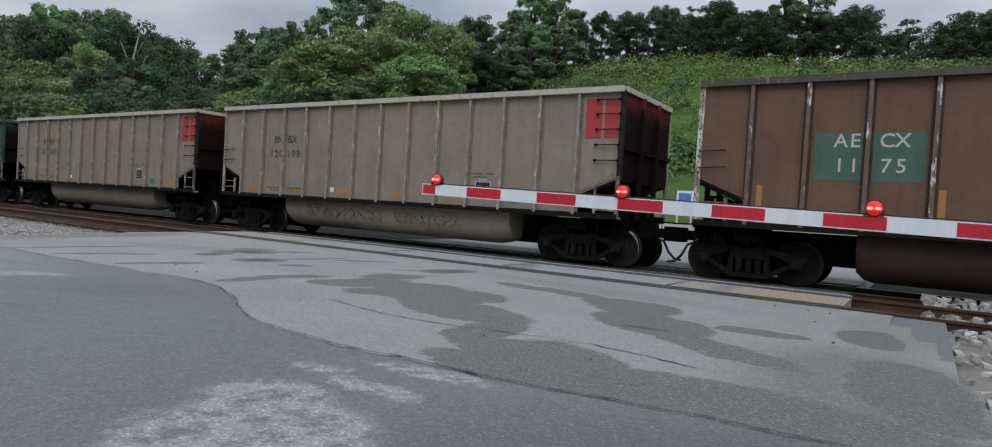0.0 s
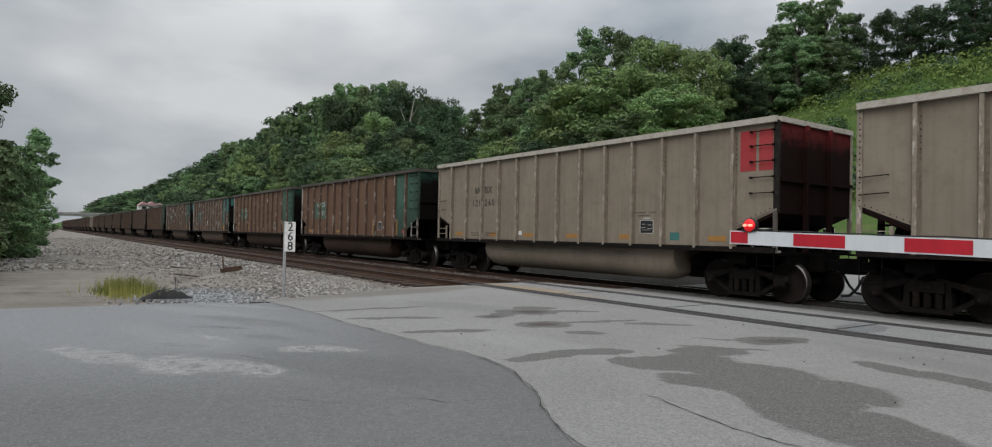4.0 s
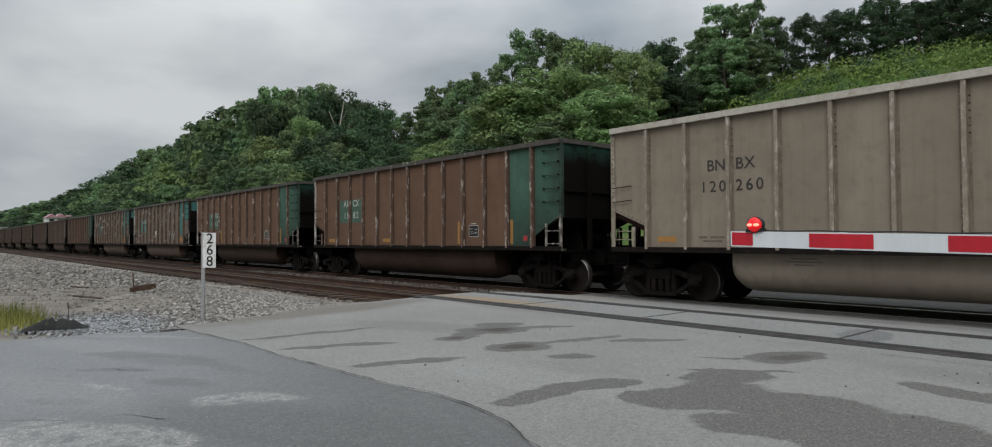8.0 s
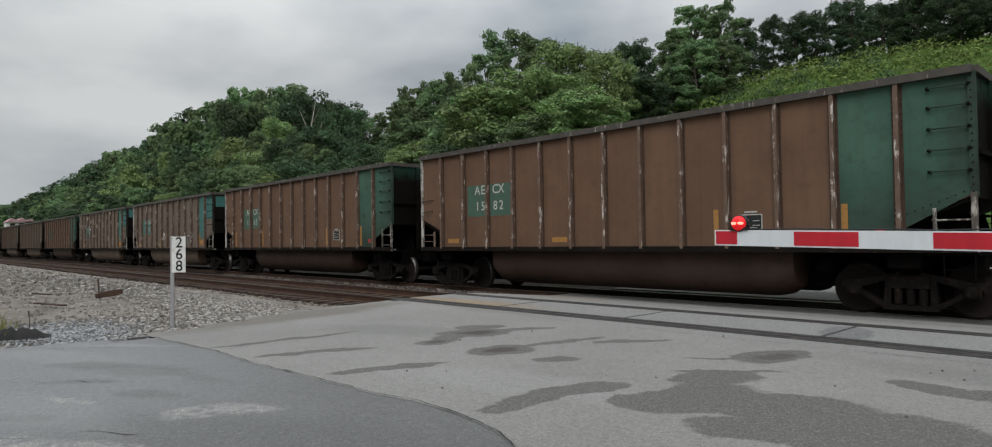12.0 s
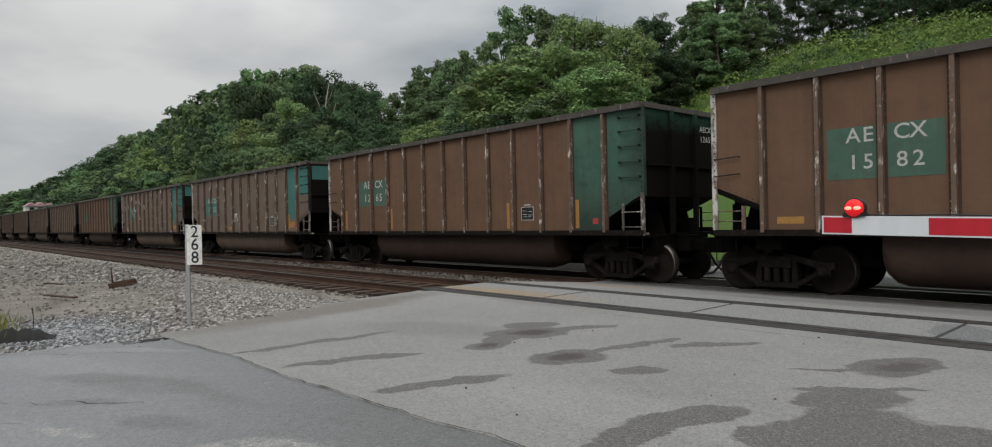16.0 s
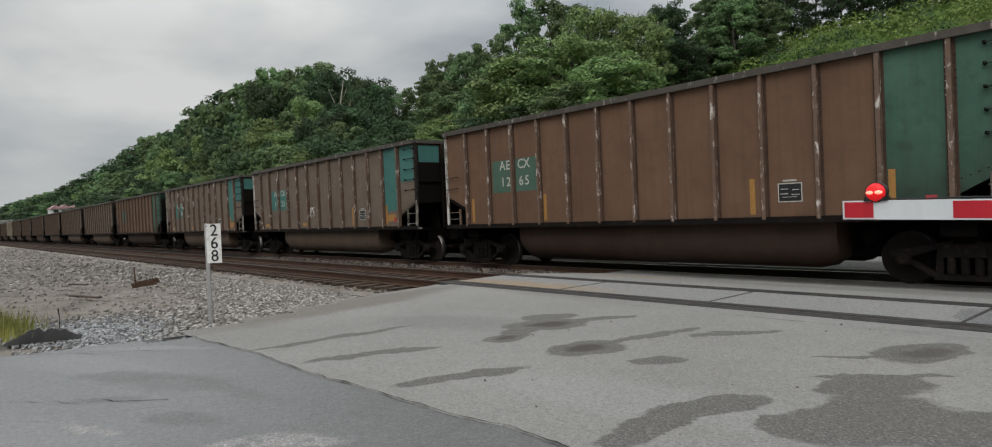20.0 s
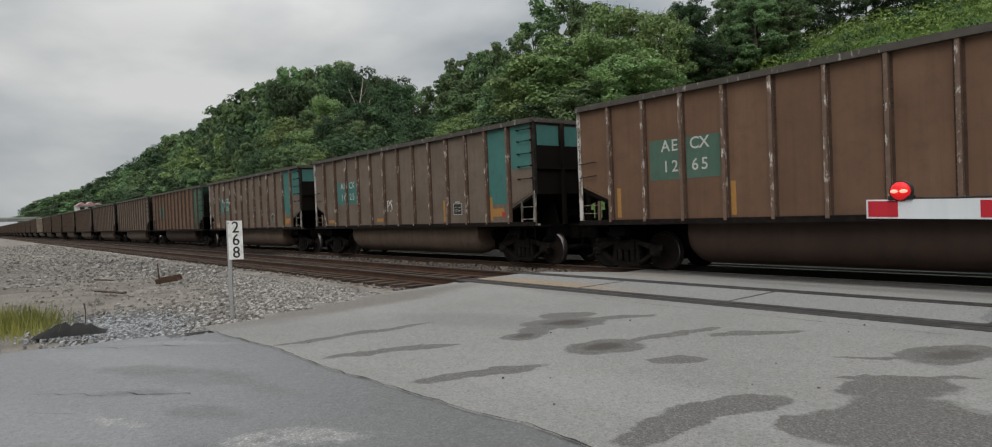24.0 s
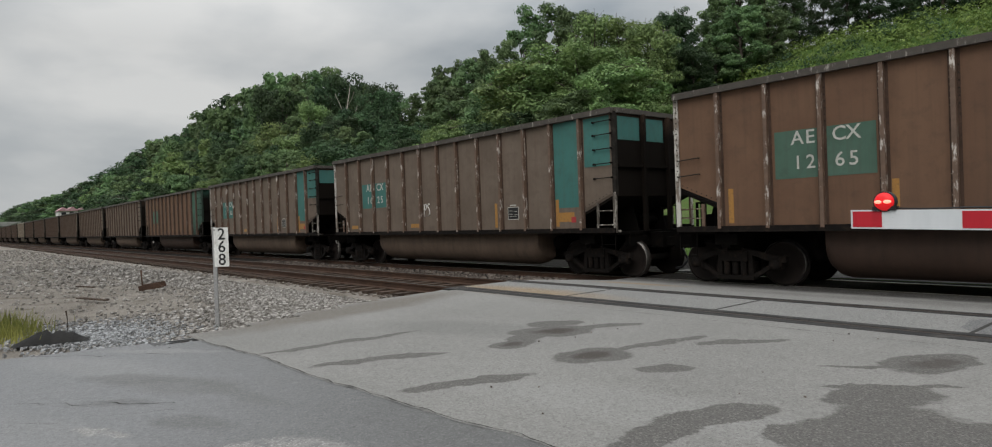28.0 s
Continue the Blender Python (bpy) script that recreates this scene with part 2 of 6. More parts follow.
def chipped(name, paint, metal_col, amount):
    """Rib paint rubbed through to bare pale metal in long patches."""
    m, nt, bs = nodes_of(name)
    tc = nt.nodes.new("ShaderNodeTexCoord").outputs["Object"]
    oi = nt.nodes.new("ShaderNodeObjectInfo")
    w = nt.nodes.new("ShaderNodeTexNoise")
    w.noise_dimensions = "4D"
    w.inputs["Scale"].default_value, w.inputs["Detail"].default_value, w.inputs["Roughness"].default_value = 3.0, 8.0, 0.7
    link(nt, scaled(nt, tc, (3.0, 3.0, 1.0)), w.inputs["Vector"])
    link(nt, math_node(nt, "MULTIPLY", oi.outputs["Random"], 50.0), w.inputs["W"])
    r = nt.nodes.new("ShaderNodeMapRange")
    r.inputs["From Min"].default_value, r.inputs["From Max"].default_value = 0.60 - amount, 0.68 - amount
    link(nt, w.outputs["Fac"], r.inputs["Value"])
    col = blend(nt, r.outputs[0], blend(nt, noise_fac(nt, tc, 6.0), paint, tuple(v * 0.7 for v in paint)), metal_col)
    link(nt, col, bs.inputs["Base Color"])
    bs.inputs["Roughness"].default_value = 0.65
    return m


def sheeting(name, a, b):
    """Smooth reflective sheeting with faint rain streaks and a few scuffs."""
    m, nt, bs = nodes_of(name)
    tc = nt.nodes.new("ShaderNodeTexCoord").outputs["Object"]
    col = blend(nt, noise_fac(nt, scaled(nt, tc, (9.0, 1.0, 1.5)), 1.0, 4.0), a, b)
    col = blend(nt, math_node(nt, "MULTIPLY", noise_fac(nt, tc, 14.0, 6.0, 0.7, 0.62, 0.72), 0.35), col, tuple(v * 0.6 for v in a))
    link(nt, col, bs.inputs["Base Color"])
    bs.inputs["Roughness"].default_value, bs.inputs["Specular IOR Level"].default_value = 0.45, 0.45
    return m


def leaf_mat(name, a, b, rnd=0.5):
    m, nt, bs = nodes_of(name)
    g = nt.nodes.new("ShaderNodeNewGeometry")
    oi = nt.nodes.new("ShaderNodeObjectInfo")
    tc = nt.nodes.new("ShaderNodeTexCoord").outputs["Object"]
    col = blend(nt, g.outputs["Random Per Island"], a, b)
    patch = noise_fac(nt, tc, 0.55, 3.0, 0.6, 0.38, 0.62)
    col = blend(nt, 0.55, col, blend(nt, patch, tuple(v * 0.55 for v in a), (b[0] * 1.18, b[1] * 1.12, b[2])))
    hsv = nt.nodes.new("ShaderNodeHueSaturation")
    link(nt, math_node(nt, "MULTIPLY_ADD", oi.outputs["Random"], rnd, 1 - rnd / 2), hsv.inputs["Value"])
    link(nt, math_node(nt, "MULTIPLY_ADD", oi.outputs["Random"], 0.04, 0.48), hsv.inputs["Hue"])
    hsv.inputs["Saturation"].default_value = 1.0
    link(nt, col, hsv.inputs["Color"])
    link(nt, hsv.outputs[0], bs.inputs["Base Color"])
    bs.inputs["Roughness"].default_value = 0.6
    bs.inputs["Specular IOR Level"].default_value = 0.15
    tr, mx = nt.nodes.new("ShaderNodeBsdfTranslucent"), nt.nodes.new("ShaderNodeMixShader")
    mx.inputs[0].default_value = 0.22
    link(nt, hsv.outputs[0], tr.inputs["Color"])
    link(nt, bs.outputs[0], mx.inputs[1])
    link(nt, tr.outputs[0], mx.inputs[2])
    link(nt, mx.outputs[0], nt.nodes["Material Output"].inputs["Surface"])
    return m

RNG = np.random.default_rng(7)
M_GRAVEL = surface("gravel_fines", (0.165, 0.147, 0.127), (0.262, 0.238, 0.208), (0.128, 0.110, 0.090), 0.5, 30.0, 0.92, 0, 0.8, 0.2, dist=0.03)
# dark tones that put the train's shade into the ground along the far track
M_SHADEBED = surface("shade_dark_ballast", (0.016, 0.0145, 0.013), (0.036, 0.032, 0.029), (0.010, 0.009, 0.0085), 0.8, 26.0, 0.95, 0, 0.9, 0.1, dist=0.03)
M_RAIL = surface("rail_steel_rust", (0.044, 0.025, 0.017), (0.082, 0.046, 0.031), None, 3.0, 40.0, 0.75, 0.2, 0.3)
M_RAILTOP = surface("rail_head_worn", (0.30, 0.28, 0.26), (0.42, 0.40, 0.38), None, 2.0, 60.0, 0.38, 0.9, 0.05)
M_RAILDULL = surface("rail_head_dull", (0.040, 0.030, 0.024), (0.070, 0.054, 0.044), (0.028, 0.022, 0.018), 2.0, 60.0, 0.55, 0.5, 0.05)
M_GRAFFITI = surface("faded_black_spray", (0.05, 0.043, 0.036), (0.11, 0.094, 0.076), None, 4.0, 30.0, 0.9)
M_TIE = surface("tie_wood", (0.033, 0.023, 0.017), (0.064, 0.043, 0.031), (0.092, 0.064, 0.046), 2.0, 35.0, 0.9, 0, 0.5, rnd=0.5)
M_RUBBER = surface("flangeway_rubber", (0.018, 0.018, 0.019), (0.038, 0.037, 0.036), (0.065, 0.06, 0.055), 2.0, 30.0, 0.85, 0, 0.3)
M_GRASS = surface("grass_ground", (0.045, 0.085, 0.02), (0.075, 0.125, 0.03), (0.11, 0.13, 0.05), 0.12, 6.0, 0.9, 0, 0.8, 0.1, dist=0.08)
M_BROWN = car_paint("brown_car_paint", (0.117, 0.065, 0.041), (0.148, 0.085, 0.053), (0.075, 0.045, 0.030), (0.065, 0.042, 0.030))
M_DUSTBROWN = car_paint("dusty_brown_car_paint", (0.118, 0.091, 0.071), (0.155, 0.121, 0.096), (0.10, 0.07, 0.052), (0.075, 0.055, 0.042))
M_TAN = car_paint("tan_car_paint", (0.200, 0.168, 0.130), (0.246, 0.209, 0.163), (0.155, 0.121, 0.088), (0.135, 0.106, 0.079))
M_GREEN = car_paint("green_car_paint", (0.033, 0.074, 0.055), (0.048, 0.094, 0.070), (0.045, 0.06, 0.045), (0.03, 0.036, 0.028))
M_GREENFADE = car_paint("faded_green_field", (0.055, 0.108, 0.080), (0.072, 0.128, 0.098), (0.06, 0.075, 0.058), (0.05, 0.06, 0.048))
M_GREENBAY = car_paint("green_bay_paint", (0.040, 0.096, 0.070), (0.058, 0.122, 0.090), (0.048, 0.064, 0.048), (0.03, 0.036, 0.028), 0.0, 0.85)
M_CORNER = surface("coal_blackened_corner", (0.010, 0.009, 0.008), (0.022, 0.019, 0.016), (0.035, 0.032, 0.026), 2.0, 25.0, 0.8, 0, 0.3, 0.15)
M_TEAL = car_paint("teal_car_paint", (0.042, 0.135, 0.122), (0.052, 0.16, 0.145), (0.06, 0.12, 0.10), (0.05, 0.08, 0.07))
M_RED = car_paint("red_car_paint", (0.33, 0.035, 0.04), (0.38, 0.05, 0.055), (0.24, 0.05, 0.045), (0.2, 0.08, 0.06))
M_ENDGREEN = car_paint("green_to_black_end", (0.03, 0.085, 0.06), (0.035, 0.095, 0.07), (0.03, 0.04, 0.03), (0.02, 0.02, 0.018), 1.0)
M_ENDRED = car_paint("red_to_black_end", (0.20, 0.03, 0.03), (0.24, 0.04, 0.04), (0.10, 0.03, 0.025), (0.05, 0.03, 0.025), 0.97)
M_ENDBROWN = car_paint("brown_to_black_end", (0.06, 0.04, 0.03), (0.075, 0.05, 0.036), (0.04, 0.03, 0.022), (0.03, 0.022, 0.018), 0.96)
# underside shade is put into the next three tones, below any real steel
M_UNDER = surface("shade_dark_steel", (0.0025, 0.0022, 0.002), (0.005, 0.0043, 0.0038), (0.009, 0.007, 0.0056), 2.0, 25.0, 0.9, 0.0, 0.3, 0.05)
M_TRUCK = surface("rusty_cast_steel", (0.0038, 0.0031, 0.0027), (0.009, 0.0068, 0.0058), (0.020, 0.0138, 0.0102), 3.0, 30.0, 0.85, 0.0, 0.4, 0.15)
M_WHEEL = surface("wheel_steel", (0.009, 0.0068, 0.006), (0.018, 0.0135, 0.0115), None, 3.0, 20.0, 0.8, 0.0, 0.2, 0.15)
M_TREAD = surface("polished_tread", (0.13, 0.122, 0.115), (0.24, 0.225, 0.21), None, 3.0, 40.0, 0.4, 0.9, 0.05)
M_RIB_BROWN = chipped("brown_rib_chipped", (0.135, 0.084, 0.058), (0.55, 0.51, 0.47), 0.05)
M_RIB_PLAIN = chipped("brown_rib_dusty", (0.098, 0.064, 0.046), (0.17, 0.125, 0.096), 0.02)
# dark strip beside each rib: the rib's shadow and grime in one tone
M_FLANGE = surface("grimy_rib_foot", (0.045, 0.026, 0.018), (0.07, 0.042, 0.03), (0.03, 0.02, 0.015), 3.0, 30.0, 0.85, 0, 0.2)
M_FLANGETAN = surface("dusty_rib_foot", (0.15, 0.122, 0.092), (0.19, 0.158, 0.122), (0.10, 0.08, 0.06), 3.0, 30.0, 0.85, 0, 0.2)
M_RIB_TAN = chipped("tan_rib_chipped", (0.26, 0.215, 0.165), (0.42, 0.38, 0.33), 0.06)
M_TOP_BROWN = chipped("dark_top_chord", (0.062, 0.052, 0.043), (0.30, 0.28, 0.25), 0.02)
M_POST = chipped("pale_corner_post", (0.20, 0.165, 0.135), (0.50, 0.48, 0.45), 0.14)
M_LADDER = chipped("worn_ladder_steel", (0.085, 0.072, 0.060), (0.40, 0.37, 0.33), 0.10)
M_TOP_TAN = surface("pale_top_chord", (0.36, 0.33, 0.28), (0.44, 0.41, 0.36), (0.3, 0.26, 0.21), 2.0, 20.0, 0.7)
M_WHITE = surface("white_paint", (0.62, 0.62, 0.60), (0.72, 0.72, 0.70), (0.5, 0.48, 0.45), 4.0, 40.0, 0.6, 0, 0.05)
M_BLACK = surface("black_paint", (0.012, 0.012, 0.013), (0.02, 0.02, 0.021), None, 4.0, 40.0, 0.5, 0, 0.05)
M_LETTER = surface("pale_lettering", (0.38, 0.39, 0.36), (0.48, 0.48, 0.45), (0.26, 0.23, 0.19), 5.0, 40.0, 0.7, 0, 0.0)
M_DARKLETTER = surface("dark_lettering", (0.03, 0.027, 0.025), (0.05, 0.045, 0.04), None, 5.0, 40.0, 0.7, 0, 0.0)
M_FADED = surface("faded_stencil", (0.10, 0.083, 0.064), (0.15, 0.125, 0.098), None, 5.0, 40.0, 0.8, 0, 0.0)
M_ORANGE = surface("yellow_reflector", (0.30, 0.15, 0.04), (0.36, 0.185, 0.05), (0.17, 0.10, 0.05), 6.0, 40.0, 0.6, 0, 0.0)
M_GATERED = sheeting("gate_red_sheeting", (0.40, 0.008, 0.020), (0.47, 0.012, 0.026))
M_GATEWHITE = sheeting("gate_white_sheeting", (0.56, 0.59, 0.615), (0.63, 0.655, 0.68))
M_LAMP = glow("lamp_lens_red", (0.62, 0.006, 0.010), 0.55)
M_LAMPHOT = glow("lamp_led_core", (1.0, 0.20, 0.14), 2.8)
M_LEAF = leaf_mat("leaves_green", (0.113, 0.186, 0.092), (0.180, 0.272, 0.130), 0.6)
M_LEAFDARK = leaf_mat("leaves_dark", (0.044, 0.080, 0.043), (0.074, 0.122, 0.062))
M_LEAFLIGHT = leaf_mat("leaves_light", (0.160, 0.245, 0.100), (0.228, 0.318, 0.132), 0.3)
M_SHRUB = leaf_mat("shrub_leaves", (0.124, 0.190, 0.050), (0.196, 0.268, 0.078), 0.3)
M_STRAW = leaf_mat("yellow_weed_leaves", (0.14, 0.16, 0.04), (0.28, 0.27, 0.09), 0.2)
M_BARK = surface("bark", (0.06, 0.05, 0.04), (0.12, 0.10, 0.085), None, 3.0, 25.0, 0.95, 0, 0.6)
M_GALV = surface("galvanised_post", (0.30, 0.30, 0.30), (0.40, 0.40, 0.40), None, 4.0, 50.0, 0.5, 0.6, 0.05)


# ---------------------------------------------------------------- ground
CREST = [(-900, 14), (-430, 14), (-300, 15), (-200, 18), (-130, 17), (-100, 13), (-60, 17.5), (-45, 19.3), (-28, 20.0), (-14, 19.0), (0, 17.2), (30, 16.5), (200, 12), (700, 8)]


def crest(x):
    return float(np.interp(x, [c[0] for c in CREST], [c[1] for c in CREST]))


def height(x, y):
    """The land: level by the tracks, a lawn that rises to the north, a steep bank, a wooded top."""
    if y < 23:
        return -0.62
    lawn = -0.36 + 4.34 * min(1, (y - 23) / 22) ** 1.2
    if y < 45:
        return lawn
    u = min(1, (y - 45) / 31)
    u = u * u * (3 - 2 * u) * 0.5 + u * 0.5
    return 3.98 + (crest(x) - 3.98) * u + max(0, y - 76) * 0.03 + 0.5 * noise.noise((x * 0.08, y * 0.08, 0))


def build_ground():
    xs = [-2500, -1500, -1000] + list(range(-850, -200, 25)) + list(range(-200, 60, 5)) + list(range(60, 400, 25)) + [600, 1200, 2500]
    ys = [-2500, -1200, -600, -300, -150, -80, -40, -20, 0, 18, 22.9, 23] + list(range(26, 45, 4)) + list(range(45, 82, 3)) + [90, 110, 150, 250, 500, 1000, 2500]
    V = [(x, y, height(x, y)) for y in ys for x in xs]
    n = len(xs)
    F = [(j * n + i, j * n + i + 1, (j + 1) * n + i + 1, (j + 1) * n + i) for j in range(len(ys) - 1) for i in range(n - 1)]
    me = pydata("ground", V, F, M_GRASS)
    for p in me.polygons:
        p.use_smooth = True
    tagged(new("ground", me), "green lawn and grassy land rising to a hill", "ground", kind="structure")


build_ground()


def road_paint(name, tone_a, tone_b, stain_tone, core_tone, spots, sand=(), tints=(), soft=0.06, stony=1.0, worn=False):
    """Asphalt with damp, dark spots: each is (x, y, half length, half width, turn, depth), with ragged edges."""
    m, nt, bs = nodes_of(name)
    geo = nt.nodes.new("ShaderNodeNewGeometry").outputs["Position"]
    wob = nt.nodes.new("ShaderNodeTexNoise")
    wob.inputs["Scale"].default_value, wob.inputs["Detail"].default_value, wob.inputs["Roughness"].default_value = 1.6, 9.0, 0.62
    link(nt, geo, wob.inputs["Vector"])
    sub = nt.nodes.new("ShaderNodeVectorMath")
    sub.operation = "SUBTRACT"
    sub.inputs[1].default_value = (0.5, 0.5, 0.5)
    link(nt, wob.outputs["Color"], sub.inputs[0])
    mad = nt.nodes.new("ShaderNodeVectorMath")
    mad.operation = "MULTIPLY_ADD"
    mad.inputs[1].default_value = (0.5, 0.5, 0.0)
    link(nt, sub.outputs[0], mad.inputs[0])
    link(nt, geo, mad.inputs[2])
    mask = core = None
    for x, y, a, b, turn, depth in spots:
        mp = nt.nodes.new("ShaderNodeMapping")
        mp.vector_type = "TEXTURE"
        mp.inputs["Location"].default_value = (x, y, 0)
        mp.inputs["Rotation"].default_value = (0, 0, radians(turn))
        mp.inputs["Scale"].default_value = (a, b, 1000)
        link(nt, mad.outputs[0], mp.inputs[0])
        ln = nt.nodes.new("ShaderNodeVectorMath")
        ln.operation = "LENGTH"
        link(nt, mp.outputs[0], ln.inputs[0])
        r = nt.nodes.new("ShaderNodeMapRange")
        r.inputs["From Min"].default_value, r.inputs["From Max"].default_value = 1.0 + soft, 1.0 - soft
        link(nt, ln.outputs["Value"], r.inputs["Value"])
        mask = r.outputs[0] if mask is None else math_node(nt, "MAXIMUM", mask, r.outputs[0])
        if depth:
            c = nt.nodes.new("ShaderNodeMapRange")
            c.inputs["From Min"].default_value, c.inputs["From Max"].default_value = 0.62, 0.35
            c.inputs["To Max"].default_value = depth
            link(nt, ln.outputs["Value"], c.inputs["Value"])
            core = c.outputs[0] if core is None else math_node(nt, "MAXIMUM", core, c.outputs[0])
    col = blend(nt, noise_fac(nt, geo, 0.45, 5.0), tone_a, tone_b)
    agg = nt.nodes.new("ShaderNodeTexVoronoi")
    agg.inputs["Scale"].default_value = 85.0
    link(nt, geo, agg.inputs["Vector"])
    pick = nt.nodes.new("ShaderNodeSeparateColor")
    link(nt, agg.outputs["Color"], pick.inputs[0])
    pale = nt.nodes.new("ShaderNodeMapRange")
    pale.inputs["From Min"].default_value, pale.inputs["From Max"].default_value = 0.80, 0.95
    link(nt, pick.outputs[0], pale.inputs["Value"])
    pit = nt.nodes.new("ShaderNodeMapRange")
    pit.inputs["From Min"].default_value, pit.inputs["From Max"].default_value, pit.inputs["To Max"].default_value = 0.72, 0.9, 0.75 * stony
    link(nt, pick.outputs[1], pit.inputs["Value"])
    grain = noise_fac(nt, geo, 70.0, 4.0, 0.7, 0.25, 0.75)
    speck = noise_fac(nt, geo, 24.0, 6.0, 0.75, 0.3, 0.7)
    col = blend(nt, 0.34, col, blend(nt, grain, tuple(v * 0.35 for v in tone_a), tuple(v * 1.6 for v in tone_b)))
    col = blend(nt, 0.3, col, blend(nt, speck, tuple(v * 0.45 for v in tone_a), tuple(v * 1.5 for v in tone_b)))
    for x, y, a, b in sand:
        mp = nt.nodes.new("ShaderNodeMapping")
        mp.vector_type = "TEXTURE"
        mp.inputs["Location"].default_value, mp.inputs["Scale"].default_value = (x, y, 0), (a, b, 1000)
        link(nt, mad.outputs[0], mp.inputs[0])
        ln = nt.nodes.new("ShaderNodeVectorMath")
        ln.operation = "LENGTH"
        link(nt, mp.outputs[0], ln.inputs[0])
        r = nt.nodes.new("ShaderNodeMapRange")
        r.inputs["From Min"].default_value, r.inputs["From Max"].default_value, r.inputs["To Max"].default_value = 1.15, 0.4, 0.9
        link(nt, ln.outputs["Value"], r.inputs["Value"])
        col = blend(nt, r.outputs[0], col, blend(nt, speck, (0.20, 0.140, 0.080), (0.33, 0.245, 0.155)))
    col = blend(nt, math_node(nt, "MULTIPLY", noise_fac(nt, geo, 6.0, 8.0, 0.7, 0.5, 0.8), 0.35), col, tuple(v * 0.7 for v in tone_a))
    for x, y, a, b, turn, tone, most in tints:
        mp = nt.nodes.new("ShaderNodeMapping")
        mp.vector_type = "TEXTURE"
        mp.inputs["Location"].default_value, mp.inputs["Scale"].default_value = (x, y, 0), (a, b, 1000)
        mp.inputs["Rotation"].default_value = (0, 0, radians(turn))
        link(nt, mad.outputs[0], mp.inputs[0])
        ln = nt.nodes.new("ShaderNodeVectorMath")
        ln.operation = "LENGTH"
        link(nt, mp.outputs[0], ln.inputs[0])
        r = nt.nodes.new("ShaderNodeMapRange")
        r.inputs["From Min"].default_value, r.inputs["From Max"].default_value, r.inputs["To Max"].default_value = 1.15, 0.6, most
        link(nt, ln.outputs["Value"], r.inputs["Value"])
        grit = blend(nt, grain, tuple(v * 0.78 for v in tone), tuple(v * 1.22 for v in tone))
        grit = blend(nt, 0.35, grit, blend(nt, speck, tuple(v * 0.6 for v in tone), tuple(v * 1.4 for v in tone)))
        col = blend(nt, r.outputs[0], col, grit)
    col = blend(nt, pit.outputs[0], col, blend(nt, 0.55, col, (0.02, 0.02, 0.02)))
    col = blend(nt, math_node(nt, "MULTIPLY", pale.outputs[0], 0.5 * stony), col, (0.34, 0.333, 0.322))
    if worn and mask is not None:
        mask = math_node(nt, "MULTIPLY", mask, noise_fac(nt, geo, 7.0, 8.0, 0.75, 0.40, 0.54))
    if mask is not None:
        dark = blend(nt, grain, tuple(v * 0.55 for v in stain_tone), tuple(v * 1.4 for v in stain_tone))
        dark = blend(nt, pit.outputs[0], dark, tuple(v * 0.4 for v in stain_tone))
        dark = blend(nt, math_node(nt, "MULTIPLY", pale.outputs[0], 0.5), dark, tuple(v * 2.1 for v in stain_tone))
        col = blend(nt, mask, col, dark)
        if core is not None:
            col = blend(nt, core, col, core_tone)
    link(nt, col, bs.inputs["Base Color"])
    bs.inputs["Roughness"].default_value = 0.85
    bs.inputs["Specular IOR Level"].default_value = 0.3
    bump(nt, bs, math_node(nt, "MULTIPLY_ADD", agg.outputs["Distance"], 0.5, grain), 0.5, 0.008)
    return m


SPOTS = [
    (-6.2, 4.95, 0.3, 0.2, 100, 0.8), (-6.42, 5.75, 0.5, 0.36, 60, 0.9), (-6.2, 6.4, 0.45, 0.14, 62, 0), (-6.4, 5.3, 0.3, 0.2, 90, 0), (-6.8, 6.15, 0.35, 0.2, 70, 0),
    (-5.23, 5.07, 0.38, 0.30, 80, 0.85), (-5.12, 5.85, 0.6, 0.085, 80, 0), (-5.0, 6.3, 0.22, 0.1, 70, 0), (-4.43, 5.01, 0.23, 0.15, 48, 0.1), (-4.52, 6.45, 0.5, 0.11, 54, 0),
    (-2.96, 6.58, 0.50, 0.23, 82, 0.6), (-5.27, 3.68, 0.55, 0.13, 71, 0), (-6.65, 3.67, 0.62, 0.12, 70, 0), (-7.76, 3.87, 0.95, 0.1, 88, 0), (-3.3, 6.1, 0.3, 0.05, 40, 0),
    (-3.42, 4.2, 0.48, 0.2, 78, 0), (-3.46, 3.6, 0.45, 0.16, 84, 0), (-2.86, 5.32, 0.46, 0.30, 65, 0), (-2.95, 5.62, 0.5, 0.05, 42, 0),
    (-2.6, 4.6, 0.62, 0.40, 75, 0), (-2.86, 4.25, 0.28, 0.2, 60, 0), (-2.1, 4.75, 0.6, 0.42, 30, 0), (-1.55, 4.66, 0.75, 0.40, 10, 0), (-1.85, 4.15, 0.55, 0.3, 30, 0),
]
